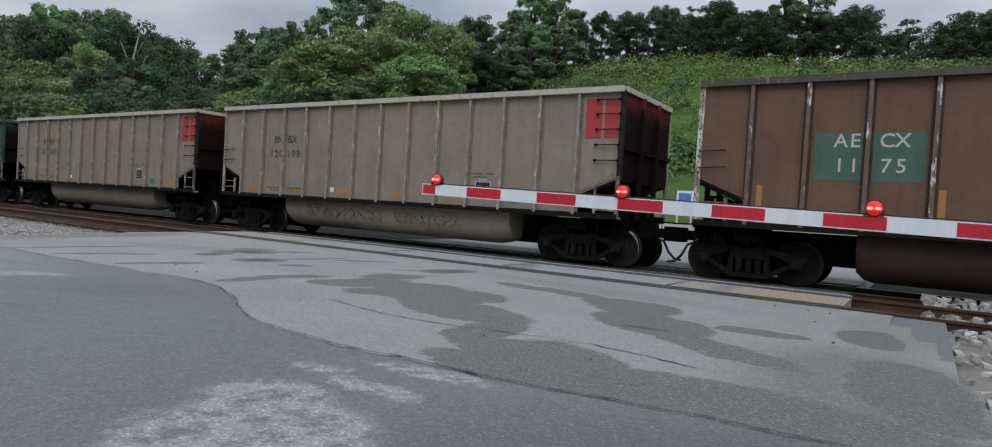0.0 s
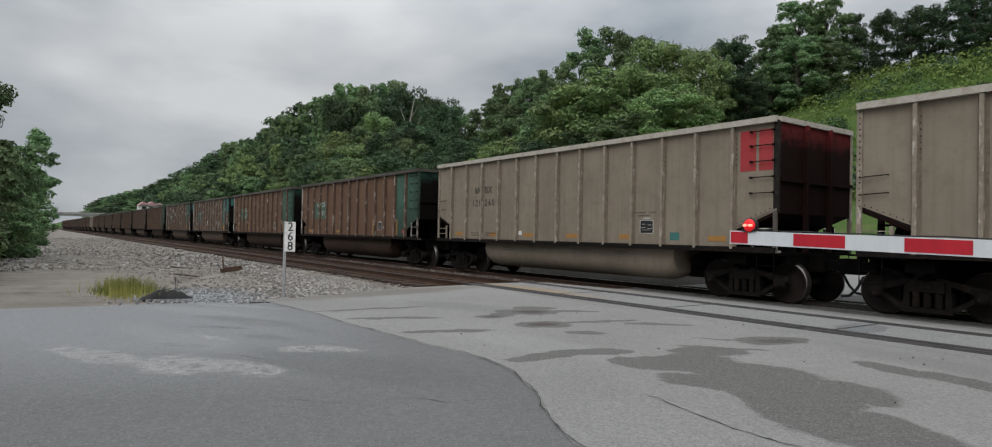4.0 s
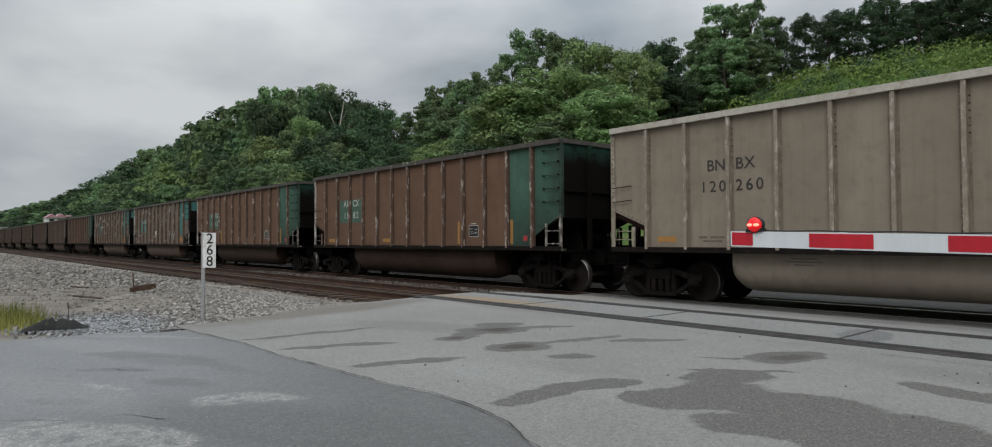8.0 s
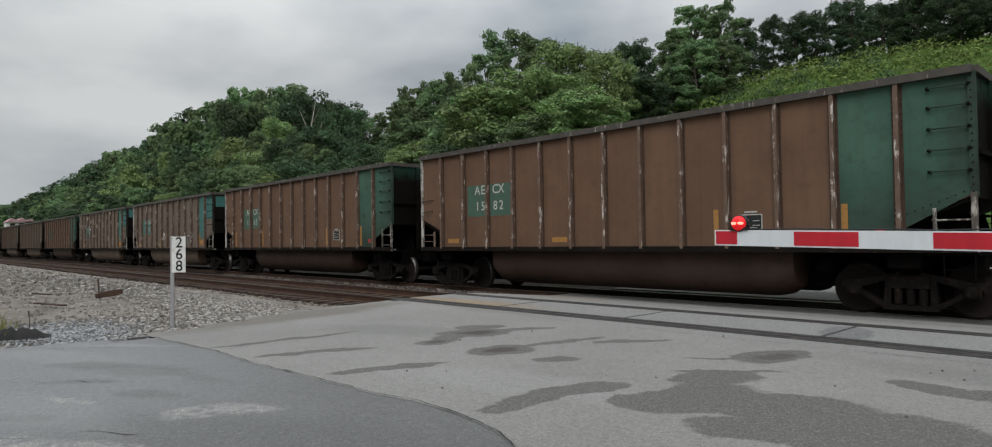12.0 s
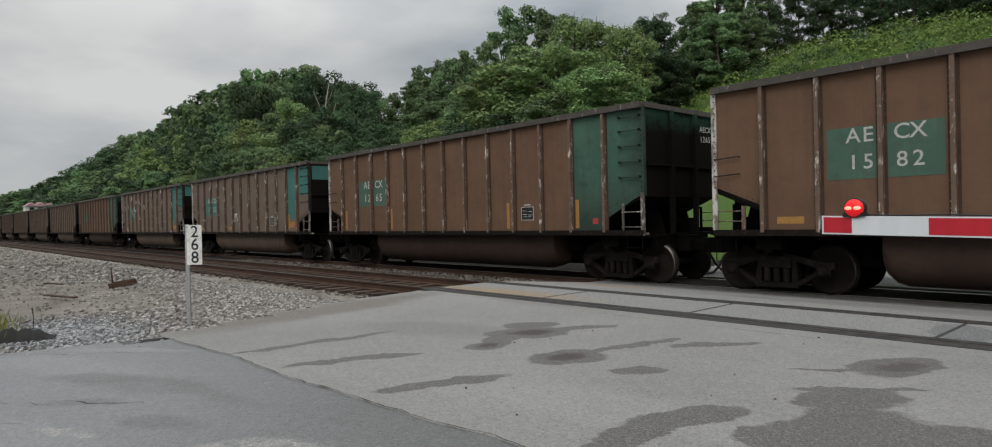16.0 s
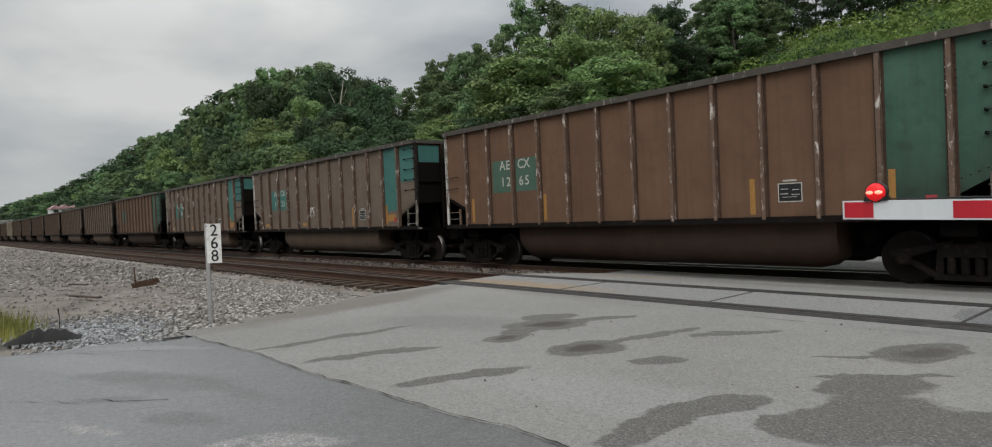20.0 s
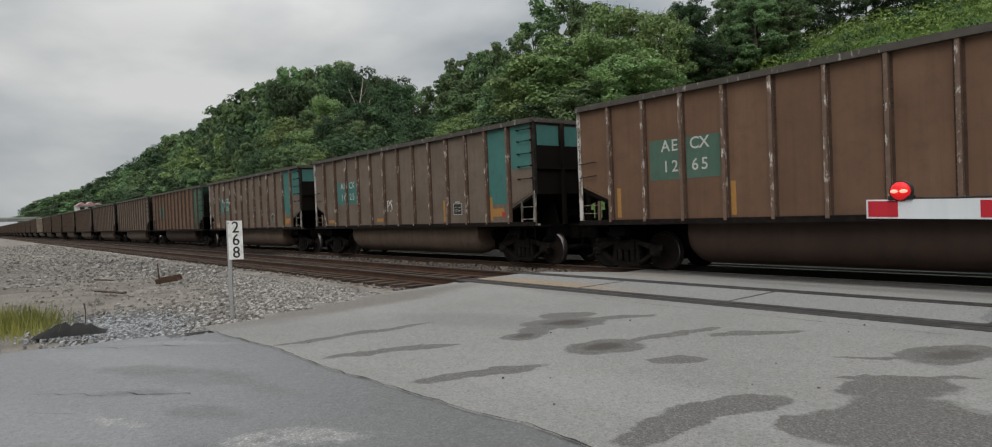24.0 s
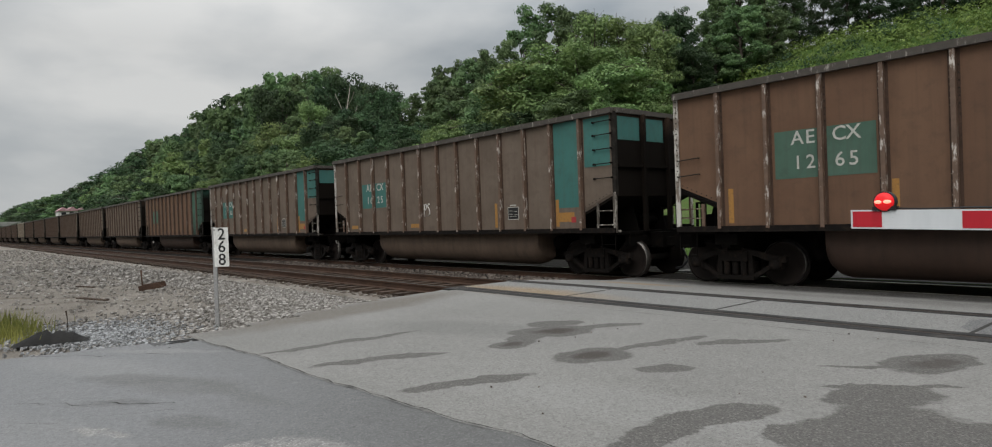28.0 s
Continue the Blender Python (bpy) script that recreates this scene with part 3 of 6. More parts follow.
SPOTS += [
    (-1.42, 6.0, 0.42, 0.16, 152, 0), (-0.75, 5.98, 0.55, 0.2, -8, 0), (0.2, 5.6, 0.6, 0.5, -35, 0), (0.75, 4.72, 0.62, 0.5, -40, 0), (0.77, 4.43, 0.36, 0.13, 8, 0.75), (1.5, 4.05, 0.75, 0.24, -28, 0),
    (1.6, 5.1, 0.4, 0.22, 0, 0), (-1.35, 4.2, 0.6, 0.42, -40, 0), (-0.7, 3.85, 0.75, 0.42, -8, 0), (-0.05, 3.2, 0.24, 0.6, 10, 0), (0.72, 2.72, 0.68, 0.5, -15, 0), (0.75, 2.3, 0.65, 0.3, 0, 0), (1.95, 2.55, 1.1, 0.46, 0, 0), (2.4, 5.7, 0.28, 0.5, 0, 0), (2.75, 3.7, 0.35, 0.9, 10, 0),
]
SAND = [(-9.9, 8.3, 2.4, 0.55), (1.0, 8.6, 1.4, 0.7), (-9.6, 11.4, 1.2, 0.5)]
# the last two tints paint the train's shade onto the road beneath it
M_ROAD = road_paint("crossing_asphalt", (0.173, 0.169, 0.160), (0.245, 0.240, 0.229), (0.112, 0.107, 0.101), (0.050, 0.042, 0.036), SPOTS, SAND,
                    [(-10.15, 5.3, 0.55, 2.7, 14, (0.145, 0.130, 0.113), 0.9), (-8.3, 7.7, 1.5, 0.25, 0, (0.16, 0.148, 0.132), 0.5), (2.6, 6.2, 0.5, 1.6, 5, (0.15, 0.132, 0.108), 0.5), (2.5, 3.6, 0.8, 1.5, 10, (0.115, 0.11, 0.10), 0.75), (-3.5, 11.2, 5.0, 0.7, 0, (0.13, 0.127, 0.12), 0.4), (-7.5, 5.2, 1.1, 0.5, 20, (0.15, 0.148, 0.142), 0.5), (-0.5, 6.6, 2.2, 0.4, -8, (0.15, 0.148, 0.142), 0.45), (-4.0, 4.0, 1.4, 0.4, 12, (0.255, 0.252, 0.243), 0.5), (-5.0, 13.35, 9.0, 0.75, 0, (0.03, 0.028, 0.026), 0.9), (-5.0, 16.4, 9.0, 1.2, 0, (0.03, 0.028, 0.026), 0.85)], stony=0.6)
M_PANEL = road_paint("crossing_concrete", (0.19, 0.188, 0.182), (0.23, 0.228, 0.22), (0.15, 0.15, 0.15), (0.1, 0.1, 0.1), [(-3.0, 8.7, 0.25, 0.6, 20, 0), (0.4, 8.8, 0.15, 0.5, 0, 0)], SAND)
M_OLDROAD = road_paint("old_asphalt_road", (0.110, 0.110, 0.110), (0.138, 0.138, 0.137), (0.245, 0.241, 0.233), (0.3, 0.3, 0.3),
                       [(0.55, 0.65, 0.5, 0.5, 15, 0), (0.2, 1.0, 0.35, 0.3, 0, 0), (0.45, 1.5, 0.35, 0.1, 0, 0), (0.48, 1.95, 0.42, 0.09, 8, 0), (-0.05, 1.55, 0.2, 0.1, 30, 0), (-4.95, 2.0, 0.40, 0.2, 55, 0), (-4.4, 1.05, 0.5, 0.25, 20, 0), (-4.75, 0.7, 0.5, 0.3, 10, 0), (-6.1, 1.25, 0.28, 0.07, 30, 0), (-5.6, 0.1, 0.7, 0.2, 25, 0)],
                       tints=[(2.7, 1.4, 1.8, 1.1, 10, (0.075, 0.075, 0.074), 0.6), (-8.6, 0.6, 4.6, 2.6, 8, (0.203, 0.206, 0.212), 0.85), (-7.1, 2.0, 0.75, 0.28, 30, (0.135, 0.134, 0.132), 0.5), (-5.9, 1.75, 0.4, 0.14, 20, (0.115, 0.114, 0.113), 0.5), (-8.6, 1.6, 1.2, 0.35, 20, (0.235, 0.235, 0.235), 0.5), (-7.7, 1.75, 0.5, 0.18, 35, (0.125, 0.124, 0.123), 0.55), (-6.9, 1.5, 0.35, 0.12, 50, (0.12, 0.12, 0.12), 0.5), (-6.6, 2.2, 0.9, 0.12, 12, (0.13, 0.13, 0.128), 0.5), (-8.9, 2.3, 0.8, 0.1, 40, (0.24, 0.238, 0.235), 0.6), (-5.8, 0.9, 0.3, 0.12, 40, (0.115, 0.115, 0.114), 0.5), (-4.0, 1.9, 1.6, 0.5, 30, (0.098, 0.098, 0.098), 0.45), (-6.3, 0.9, 1.6, 0.3, 15, (0.23, 0.23, 0.23), 0.4)], soft=0.16, stony=0.4, worn=True)


def crack_y(x):
    return float(np.interp(x, [-10, -9.2, -7.8, -6.1, -5.4, -4.7, -4.2, -3.7, -3.0, -2.4, -1.9, -1.4, -0.5, 0.8, 1.5, 4], [2.72, 2.78, 2.9, 2.92, 2.96, 3.03, 3.08, 3.1, 2.95, 2.7, 2.36, 2.13, 2.05, 2.07, 2.2, 2.32])) + 0.015 * math.sin(x * 3.1) + 0.03 * noise.noise((x * 2.3, 5, 0))


def left_edge(y):
    return float(np.interp(y, [-3, 0.8, 1.7, 2.8, 3.7, 5.5, 6.7, 8, 9.3, 11.7, 16, 40], [-10.2, -9.8, -9.7, -9.5, -9.85, -10.6, -11.0, -11.3, -11.1, -11.3, -11.5, -11.5])) + 0.12 * noise.noise((y * 1.5, 3, 0))


def right_edge(y):
    return float(np.interp(y, [-4, 3.3, 4.8, 5.9, 7.2, 8.9, 10.3, 11.6, 16, 40], [4.2, 3.15, 2.9, 2.8, 2.4, 1.85, 1.9, 1.55, 1.6, 1.6])) + 0.10 * noise.noise((y * 2.0, 9, 0))


def strip(bm, ys, lo, hi, z, cols=14, low=None):
    """A sheet between two edges that vary with y, with a low skirt at both."""
    rows = []
    for y in ys:
        a, b = lo(y), hi(y)
        rows.append([bm.verts.new((a + (b - a) * k / cols, y, z(a + (b - a) * k / cols, y))) for k in range(cols + 1)])
    for r, s in zip(rows, rows[1:]):
        for k in range(cols):
            bm.faces.new((r[k], r[k + 1], s[k + 1], s[k]))
        if low is not None:
            for k in (0, cols):
                q = [bm.verts.new((v.co.x + (-0.12 if k == 0 else 0.12), v.co.y, low)) for v in (r[k], s[k])]
                bm.faces.new((r[k], q[0], q[1], s[k]))


def build_road():
    bm = bmesh.new()
    box(bm, -9.6, -30, -0.33, 16, 2.3, -0.014)
    box(bm, -9.3, 2.3, -0.33, 3.0, 7.8, -0.014)
    solid("road_near", bm, M_OLDROAD, "old dark grey coarse asphalt with worn pale patches", "road", kind="structure")
    # the newer, paler asphalt up to the rails, its edge on the old one a ragged seam
    bm = bmesh.new()
    xs = np.arange(-11.0, 3.4, 0.1)
    prev = None
    for x in xs:
        y0, y1 = crack_y(x), 7.79
        col = [bm.verts.new((x, y0, -0.016)), bm.verts.new((x, y0 + 0.02, -0.003))] + [bm.verts.new((x, y0 + (y1 - y0) * k / 6, -0.002)) for k in range(1, 7)]
        if prev:
            for k in range(len(col) - 1):
                ym = (col[k].co.y + col[k + 1].co.y) / 2
                if left_edge(ym) - 0.1 <= x <= right_edge(ym) + 0.1:
                    bm.faces.new((prev[k], col[k], col[k + 1], prev[k + 1]))
        prev = col
    solid("crossing_apron", bm, M_ROAD, "pale grey crossing asphalt with damp dark stains", "road", kind="structure")
    bm = bmesh.new()
    strip(bm, np.arange(2.9, 7.78, 0.25), left_edge, lambda y: -9.2, lambda x, y: -0.006, 6, -0.3)
    strip(bm, np.arange(2.45, 7.78, 0.25), lambda y: 1.5, right_edge, lambda x, y: -0.006, 6, -0.3)
    solid("road_edge", bm, M_ROAD, "crumbling edge of the crossing asphalt", "road", kind="structure")
    bm = bmesh.new()
    strip(bm, np.arange(9.63, 13.45, 0.2), left_edge, right_edge, lambda x, y: -0.004 - 0.26 * min(1, max(0, (y - 9.9) / 2.8)), 20, -0.4)
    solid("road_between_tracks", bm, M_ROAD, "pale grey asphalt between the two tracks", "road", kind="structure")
    bm = bmesh.new()
    strip(bm, np.arange(15.35, 30.1, 0.5), left_edge, right_edge, lambda x, y: max(-0.25, height(x, y) + 0.03), 20, -0.6)
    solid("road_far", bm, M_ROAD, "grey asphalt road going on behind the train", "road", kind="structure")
    # old asphalt that reaches the gravel on the west side
    bm = bmesh.new()
    strip(bm, np.arange(-30, 3.01, 0.25), left_edge, lambda y: -9.55, lambda x, y: -0.013, 4, -0.3)
    solid("road_west_edge", bm, M_OLDROAD, "worn edge of the old asphalt", "road", kind="structure")


build_road()


def build_cracks():
    def ribbon(name, pts, w, z=0.002):
        bm = bmesh.new()
        prev = None
        for x, y in pts:
            h = w * (0.25 + 1.6 * abs(noise.noise((x * 9, y * 9, 1))) + 0.8 * max(0, noise.noise((x * 0.8, y * 0.8, 3))))
            cur = [bm.verts.new((x, y - h, z)), bm.verts.new((x, y + h, z))]
            if prev:
                bm.faces.new((prev[0], cur[0], cur[1], prev[1]))
            prev = cur
        solid(name, bm, M_CRACK, "dark open crack in the asphalt", "crack", kind="structure")
    ribbon("crack_1", [(x, crack_y(x) - 0.005 + 0.03 * noise.noise((x * 6, 0, 0))) for x in np.arange(-9.4, 3.2, 0.06)], 0.008)
    ribbon("crack_2", [(x, 3.25 + 0.12 * math.sin(x * 2) + 0.06 * noise.noise((x * 7, 4, 0))) for x in np.arange(-1.9, 1.6, 0.06)], 0.007)
    ribbon("crack_4", [(x, 7.42 + 0.01 * noise.noise((x * 3, 2, 0))) for x in np.arange(-8.5, 1.5, 0.1)], 0.005)
    for k, px in enumerate((-8.6, -5.9, -3.1, -0.3)):
        bm = bmesh.new()
        box(bm, px - 0.02, 8.2, -0.1, px + 0.02, 9.36, 0.001)
        solid(f"panel_joint_{k + 1}", bm, M_CRACK, "dark joint between crossing panels", "joint", kind="structure")
    for k, (px, py, dx, dy) in enumerate(((-7.44, 0.89, 0.95, 0.92), (-9.86, 1.04, 1.3, 1.4), (-5.6, 0.2, 0.9, 1.3), (-3.2, 0.9, 0.9, 1.6))):
        ribbon(f"crack_{k + 5}", [(px + dx * u + 0.16 * noise.noise((u * 5, k, 8)), py + dy * u + 0.12 * noise.noise((u * 6, k, 2))) for u in np.arange(0, 1.01, 0.03)], 0.006, -0.011)
    ribbon("crack_3", [(-6.9 + 0.4 * (y - 0.3) + 0.12 * noise.noise((y * 4, 8, 0)), y) for y in np.arange(0.1, 1.9, 0.05)], 0.003, -0.011)


M_CRACK = surface("crack_dirt", (0.028, 0.027, 0.025), (0.05, 0.048, 0.045), None, 4.0, 30.0, 0.95, 0, 0.2)
build_cracks()

# ---------------------------------------------------------------- tracks
RAIL_Y, TOP_Z = ((8.0, 9.5), (13.58, 15.08)), (0.0, -0.27)


def rail_profile(c):
    return [(c - 0.07, -0.16), (c + 0.07, -0.16), (c + 0.07, -0.145), (c + 0.012, -0.125), (c + 0.012, -0.045), (c + 0.036, -0.03), (c + 0.036, -0.004), (c - 0.036, -0.004), (c - 0.036, -0.03), (c - 0.012, -0.045), (c - 0.012, -0.125), (c - 0.07, -0.145)]


def build_tracks():
    for n, (rails, tz) in enumerate(zip(RAIL_Y, TOP_Z)):
        track = tagged(new(f"track_{n + 1}"), "rusty steel rails on wooden ties", "railway track", kind="structure")
        for y in rails:
            bm = bmesh.new()
            prism(bm, [(a, b + tz) for a, b in rail_profile(y)], -900, 200, "x")
            ob = part("rail", bm, M_RAIL, track, "brown rusty steel rail")
            bm = bmesh.new()
            box(bm, -900, y - 0.034, tz - 0.006, 200, y + 0.034, tz + 0.001)
            part("rail_head", bm, M_RAILTOP if n else M_RAILDULL, ob, "worn shiny rail head" if n else "dull dark rail head")
        bm = bmesh.new()
        box(bm, -0.11, -1.3, -0.17, 0.11, 1.3, 0.0)
        tie = mesh_of(bm, "tie", M_TIE)
        yc = sum(rails) / 2
        for i in range(150):
            x = -11.6 - 0.55 * i if i < 130 else 2.2 + 0.55 * (i - 130)
            o = new("tie", tie)
            o.parent = track
            o.location, o.rotation_euler = (x + RNG.normal(0, 0.02), yc + RNG.normal(0, 0.04), tz - 0.155), (0, 0, RNG.normal(0, 0.012))
        V, F = [], []
        for i in range(1200):
            x, k = -11.6 - 0.55 * (130 + i), len(V)
            V += [(x + a, yc + b, tz - 0.15 + c) for a in (-0.11, 0.11) for b in (-1.3, 1.3) for c in (-0.1, 0)]
            F += [tuple(k + j for j in f) for f in ((1, 3, 7, 5), (4, 5, 7, 6), (0, 1, 5, 4))]
        o = new("far_ties", pydata("far_ties", V, F, M_TIE))
        o.parent = track
        tagged(o, "dark wooden ties far along the track", kind="stuff")
        # ballast bed
        bm = bmesh.new()
        for x0, x1 in ((-900, -11.2), (1.9, 200)):
            prism(bm, [(yc - 2.6, -0.5), (yc - 1.75, tz - 0.22), (yc + 1.75, tz - 0.22), (yc + 2.6, -0.6)], x0, x1, "x")
        solid(f"ballast_{n + 1}", bm, M_SHADEBED if n else M_GRAVEL, "ballast bed with the train's shade in its dark tone" if n else "grey crushed stone ballast bed", "ballast", kind="structure")


build_tracks()


def build_crossing_panels():
    bm = bmesh.new()
    box(bm, -11.35, 8.19, -0.3, 1.95, 9.38, -0.002)
    solid("crossing_panel_1", bm, M_PANEL, "grey concrete crossing surface between the rails", "crossing panel", kind="structure")
    for n, (y0, y1) in enumerate(((7.78, 7.965), (8.04, 8.20), (9.37, 9.462), (9.538, 9.64))):
        bm = bmesh.new()
        box(bm, -11.4, y0, -0.3, 1.95, y1, 0.003)
        solid(f"flangeway_{n + 1}", bm, M_RUBBER, "black rubber flangeway seal along the rail", "flangeway", kind="structure")
    # crossing surface of the far track, its colour darkened for the train's shade
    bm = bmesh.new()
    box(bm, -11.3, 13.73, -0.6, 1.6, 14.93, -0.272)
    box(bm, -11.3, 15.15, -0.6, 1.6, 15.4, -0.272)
    solid("crossing_panel_2", bm, M_SHADEBED, "crossing surface under the train with shade painted in", "crossing panel", kind="structure")


build_crossing_panels()


def lot_z(y):
    return -0.06 - 0.2 * min(1, max(0, (y - 4.2) / 2.4))


def build_gravel():
    bm = bmesh.new()
    xs = [-900, -500, -300, -200, -150, -110, -80, -60, -45, -35, -28, -22, -18, -15, -13, -12, -11, -10.2, -9.4]
    ys = [-1.5, -0.5, 0.5, 2, 3, 4, 5, 6, 6.6]
    g = [[bm.verts.new((x, y, lot_z(y) + 0.07 * noise.noise((x * 0.3, y * 0.4, 0)) * (1 if x < -13 else 0.2))) for x in xs] for y in ys]
    for r, s in zip(g, g[1:]):
        for i in range(len(xs) - 1):
            bm.faces.new((r[i], r[i + 1], s[i + 1], s[i]))
    solid("gravel_lot", bm, M_GRAVEL, "pale grey gravel lot beside the tracks", "gravel", kind="structure")
    bm = bmesh.new()
    box(bm, 2.6, -4, -0.5, 200, 7.2, -0.12)
    box(bm, 1.7, 9.9, -0.7, 200, 11.6, -0.42)
    box(bm, -900, 9.9, -0.7, -11.3, 11.6, -0.42)
    solid("gravel_shoulder", bm, M_GRAVEL, "grey gravel shoulder by the rails", "gravel", kind="structure")
    # gravel by the far track, the shade below the cars painted into it
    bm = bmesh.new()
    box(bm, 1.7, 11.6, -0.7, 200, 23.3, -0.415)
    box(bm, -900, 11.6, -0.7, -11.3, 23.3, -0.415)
    solid("shade_dark_ground", bm, M_SHADEBED, "gravel along the far track, train's shade in its dark tone", "gravel", kind="structure")


build_gravel()


def stones(name, count, region, size, label, material=None):
    """Loose crushed stone, each an uneven little block."""
    V, F = [], []
    cube = np.array([(a, b, c) for a in (-1, 1) for b in (-1, 1) for c in (-1, 1)], float)
    quads = np.array([(0, 1, 3, 2), (4, 6, 7, 5), (0, 4, 5, 1), (2, 3, 7, 6), (0, 2, 6, 4), (1, 5, 7, 3)])
    for i in range(count):
        p = region()
        q = cube * (0.6 + 0.5 * RNG.random((8, 3))) * size * (0.5 + RNG.random())
        a = RNG.random() * 6.28
        q = q @ np.array([[math.cos(a), -math.sin(a), 0.2], [math.sin(a), math.cos(a), -0.2], [0.1, 0.2, 0.75]])
        F += (quads + len(V)).tolist()
        V += (q + p).tolist()
    tagged(new(name, pydata(name, V, F, material or M_STONE)), label, "stones", kind="stuff")


def island_mat(name, a, b):
    m, nt, bs = nodes_of(name)
    g = nt.nodes.new("ShaderNodeNewGeometry")
    tc = nt.nodes.new("ShaderNodeTexCoord").outputs["Object"]
    col = blend(nt, g.outputs["Random Per Island"], a, b)
    col = blend(nt, math_node(nt, "MULTIPLY", noise_fac(nt, tc, 40.0), 0.3), col, tuple(v * 0.6 for v in a))
    link(nt, col, bs.inputs["Base Color"])
    bs.inputs["Roughness"].default_value = 0.9
    return m


M_STONE = island_mat("crushed_stone", (0.135, 0.123, 0.111), (0.43, 0.408, 0.38))
M_DARKSTONE = island_mat("rusty_dark_stone", (0.045, 0.035, 0.029), (0.19, 0.158, 0.135))
M_BLUESTONE = island_mat("blue_grey_stone", (0.16, 0.164, 0.168), (0.37, 0.378, 0.386))


def near_ballast():
    while True:
        x, y = -9.6 - 26 * RNG.random() ** 1.7, 1.0 + 6.5 * RNG.random() ** 0.75
        bare = 0.2 if x < -13 and y < 4.6 + 0.5 * math.sin(x) else 1.0
        if x < left_edge(y) - 0.05 and y < 7.4 and RNG.random() < bare * (0.25 + 0.75 * min(1, (y - 1.0) / 3.5)):
            return np.array((x, y, lot_z(y) + 0.015))


def rail_ballast():
    x = -11.6 - 20 * RNG.random() ** 1.5
    y = 7.15 + 5.3 * RNG.random()
    return np.array((x, y, -0.225 if 7.2 < y < 10.3 else -0.28))


stones("ballast_stones", 20000, near_ballast, 0.018, "loose pale grey crushed stone beside the road")
stones("track_stones", 8000, rail_ballast, 0.026, "rust-stained ballast stones between the ties", M_DARKSTONE)
stones("shoulder_stones", 1800, lambda: np.array((RNG.uniform(1.9, 7.0), RNG.uniform(3.5, 12.5), 0)) + np.array((0.9, 0, -0.11)), 0.04, "pale ballast stones at the end of the crossing")

stones("patch_stones", 2600, lambda: np.array((-10.9 + RNG.normal(0, 0.75), 2.05 + RNG.normal(0, 0.42), -0.03)), 0.014, "fine blue-grey crushed stone by the road edge", M_BLUESTONE)

stones("road_grit", 40, lambda: np.array((RNG.uniform(-9.0, 2.4), RNG.uniform(2.9, 7.5), 0.003)), 0.007, "small dark stones and grit lying on the asphalt", M_DARKSTONE)

stones("lot_stones", 3600, lambda: np.array((-20 - 60 * RNG.random() ** 1.5, RNG.uniform(-1.2, 6.4), -0.05)), 0.034, "scattered pale stones over the gravel lot")

# ---------------------------------------------------------------- coal cars
CAR_L, CAR_W, CAR_TOP, PITCH, SIDE_Y, RAIL_Z = 14.47, 3.1, 4.11, 16.18, 12.78, -0.27
RIB = [1.03 * (k + 1) for k in range(13)]
WHEEL_R = 0.457
SHARED = {}


def shared(key, make, material):
    """One mesh for all alike parts."""
    if key not in SHARED:
        bm = bmesh.new()
        make(bm)
        SHARED[key] = mesh_of(bm, key.split("/")[-1], material)
    return SHARED[key]


def put(key, make, material, parent, loc=(0, 0, 0), label="", rot=None):
    ob = part(key.split("/")[-1], shared(key, make, material), material, parent, label)
    ob.location = loc
    if rot:
        ob.rotation_euler = rot
    return ob


SIDE = [(0, 2.12), (1.03, 1.7), (1.03, 1.25), (13.42, 1.25), (13.42, 1.7), (14.47, 2.12), (14.47, 4.02), (0, 4.02)]


def side_sheet(bm):
    for y in (0, CAR_W - 0.03):
        prism(bm, SIDE, y, y + 0.03)


def floor_sheet(bm):
    box(bm, 1.9, 0.03, 1.2, CAR_L - 1.9, CAR_W - 0.03, 1.26)


def end_sheet(bm):
    # flat end, then a slope sheet that runs in under the car
    box(bm, 0, 0.0305, 2.0, 0.03, CAR_W - 0.0305, 4.02)
    prism(bm, [(0.0, 2.0), (1.95, 1.18), (1.95, 1.26), (0.03, 2.06)], 0.031, CAR_W - 0.031)


def end_post(bm):
    box(bm, -0.1, -0.05, 1.145, -0.001, 0.05, 4.0)


def end_brace(bm):
    box(bm, -0.07, 0.03, 2.7, -0.001, 0.995, 2.78)


def corner_post(bm):
    box(bm, -0.012, -0.035, 1.22, 0.075, -0.001, 4.02)
    box(bm, -0.03, -0.035, 1.22, -0.012, 0.06, 4.02)


def rivets(bm):
    """All rivet heads of the seen side: rear corner, leading corner, slanted sheet edges and ribs."""
    def dot(x, y, z, r=0.017):
        lathe(bm, [(r * 0.65, y - 0.009), (r, y)], (x, 0, z), "y", 6)
    for k in range(17):
        dot(0.03, -0.0352, 2.1 + k * 0.115)
        dot(CAR_L - 0.035, -0.0352, 2.1 + k * 0.115)
    for k in range(8):
        dot(13.5 + k * 0.115, -0.0062, 1.78 + k * 0.0465, 0.014)
        dot(0.12 + k * 0.115, -0.0002, 2.125 - k * 0.047, 0.014)
    for i, x in enumerate(RIB):
        for k in range(6):
            if i % 2 == 0:
                dot(x + 0.064, -0.0096, 3.12 + k * 0.12, 0.015)
        for k in range(3):
            dot(x - 0.064, -0.0096, 1.3 + k * 0.12, 0.013)


def lead_post(bm):
    box(bm, CAR_L - 0.075, -0.035, 2.02, CAR_L + 0.012, -0.001, 4.02)
    box(bm, CAR_L + 0.012, -0.035, 2.02, CAR_L + 0.03, 0.06, 4.02)


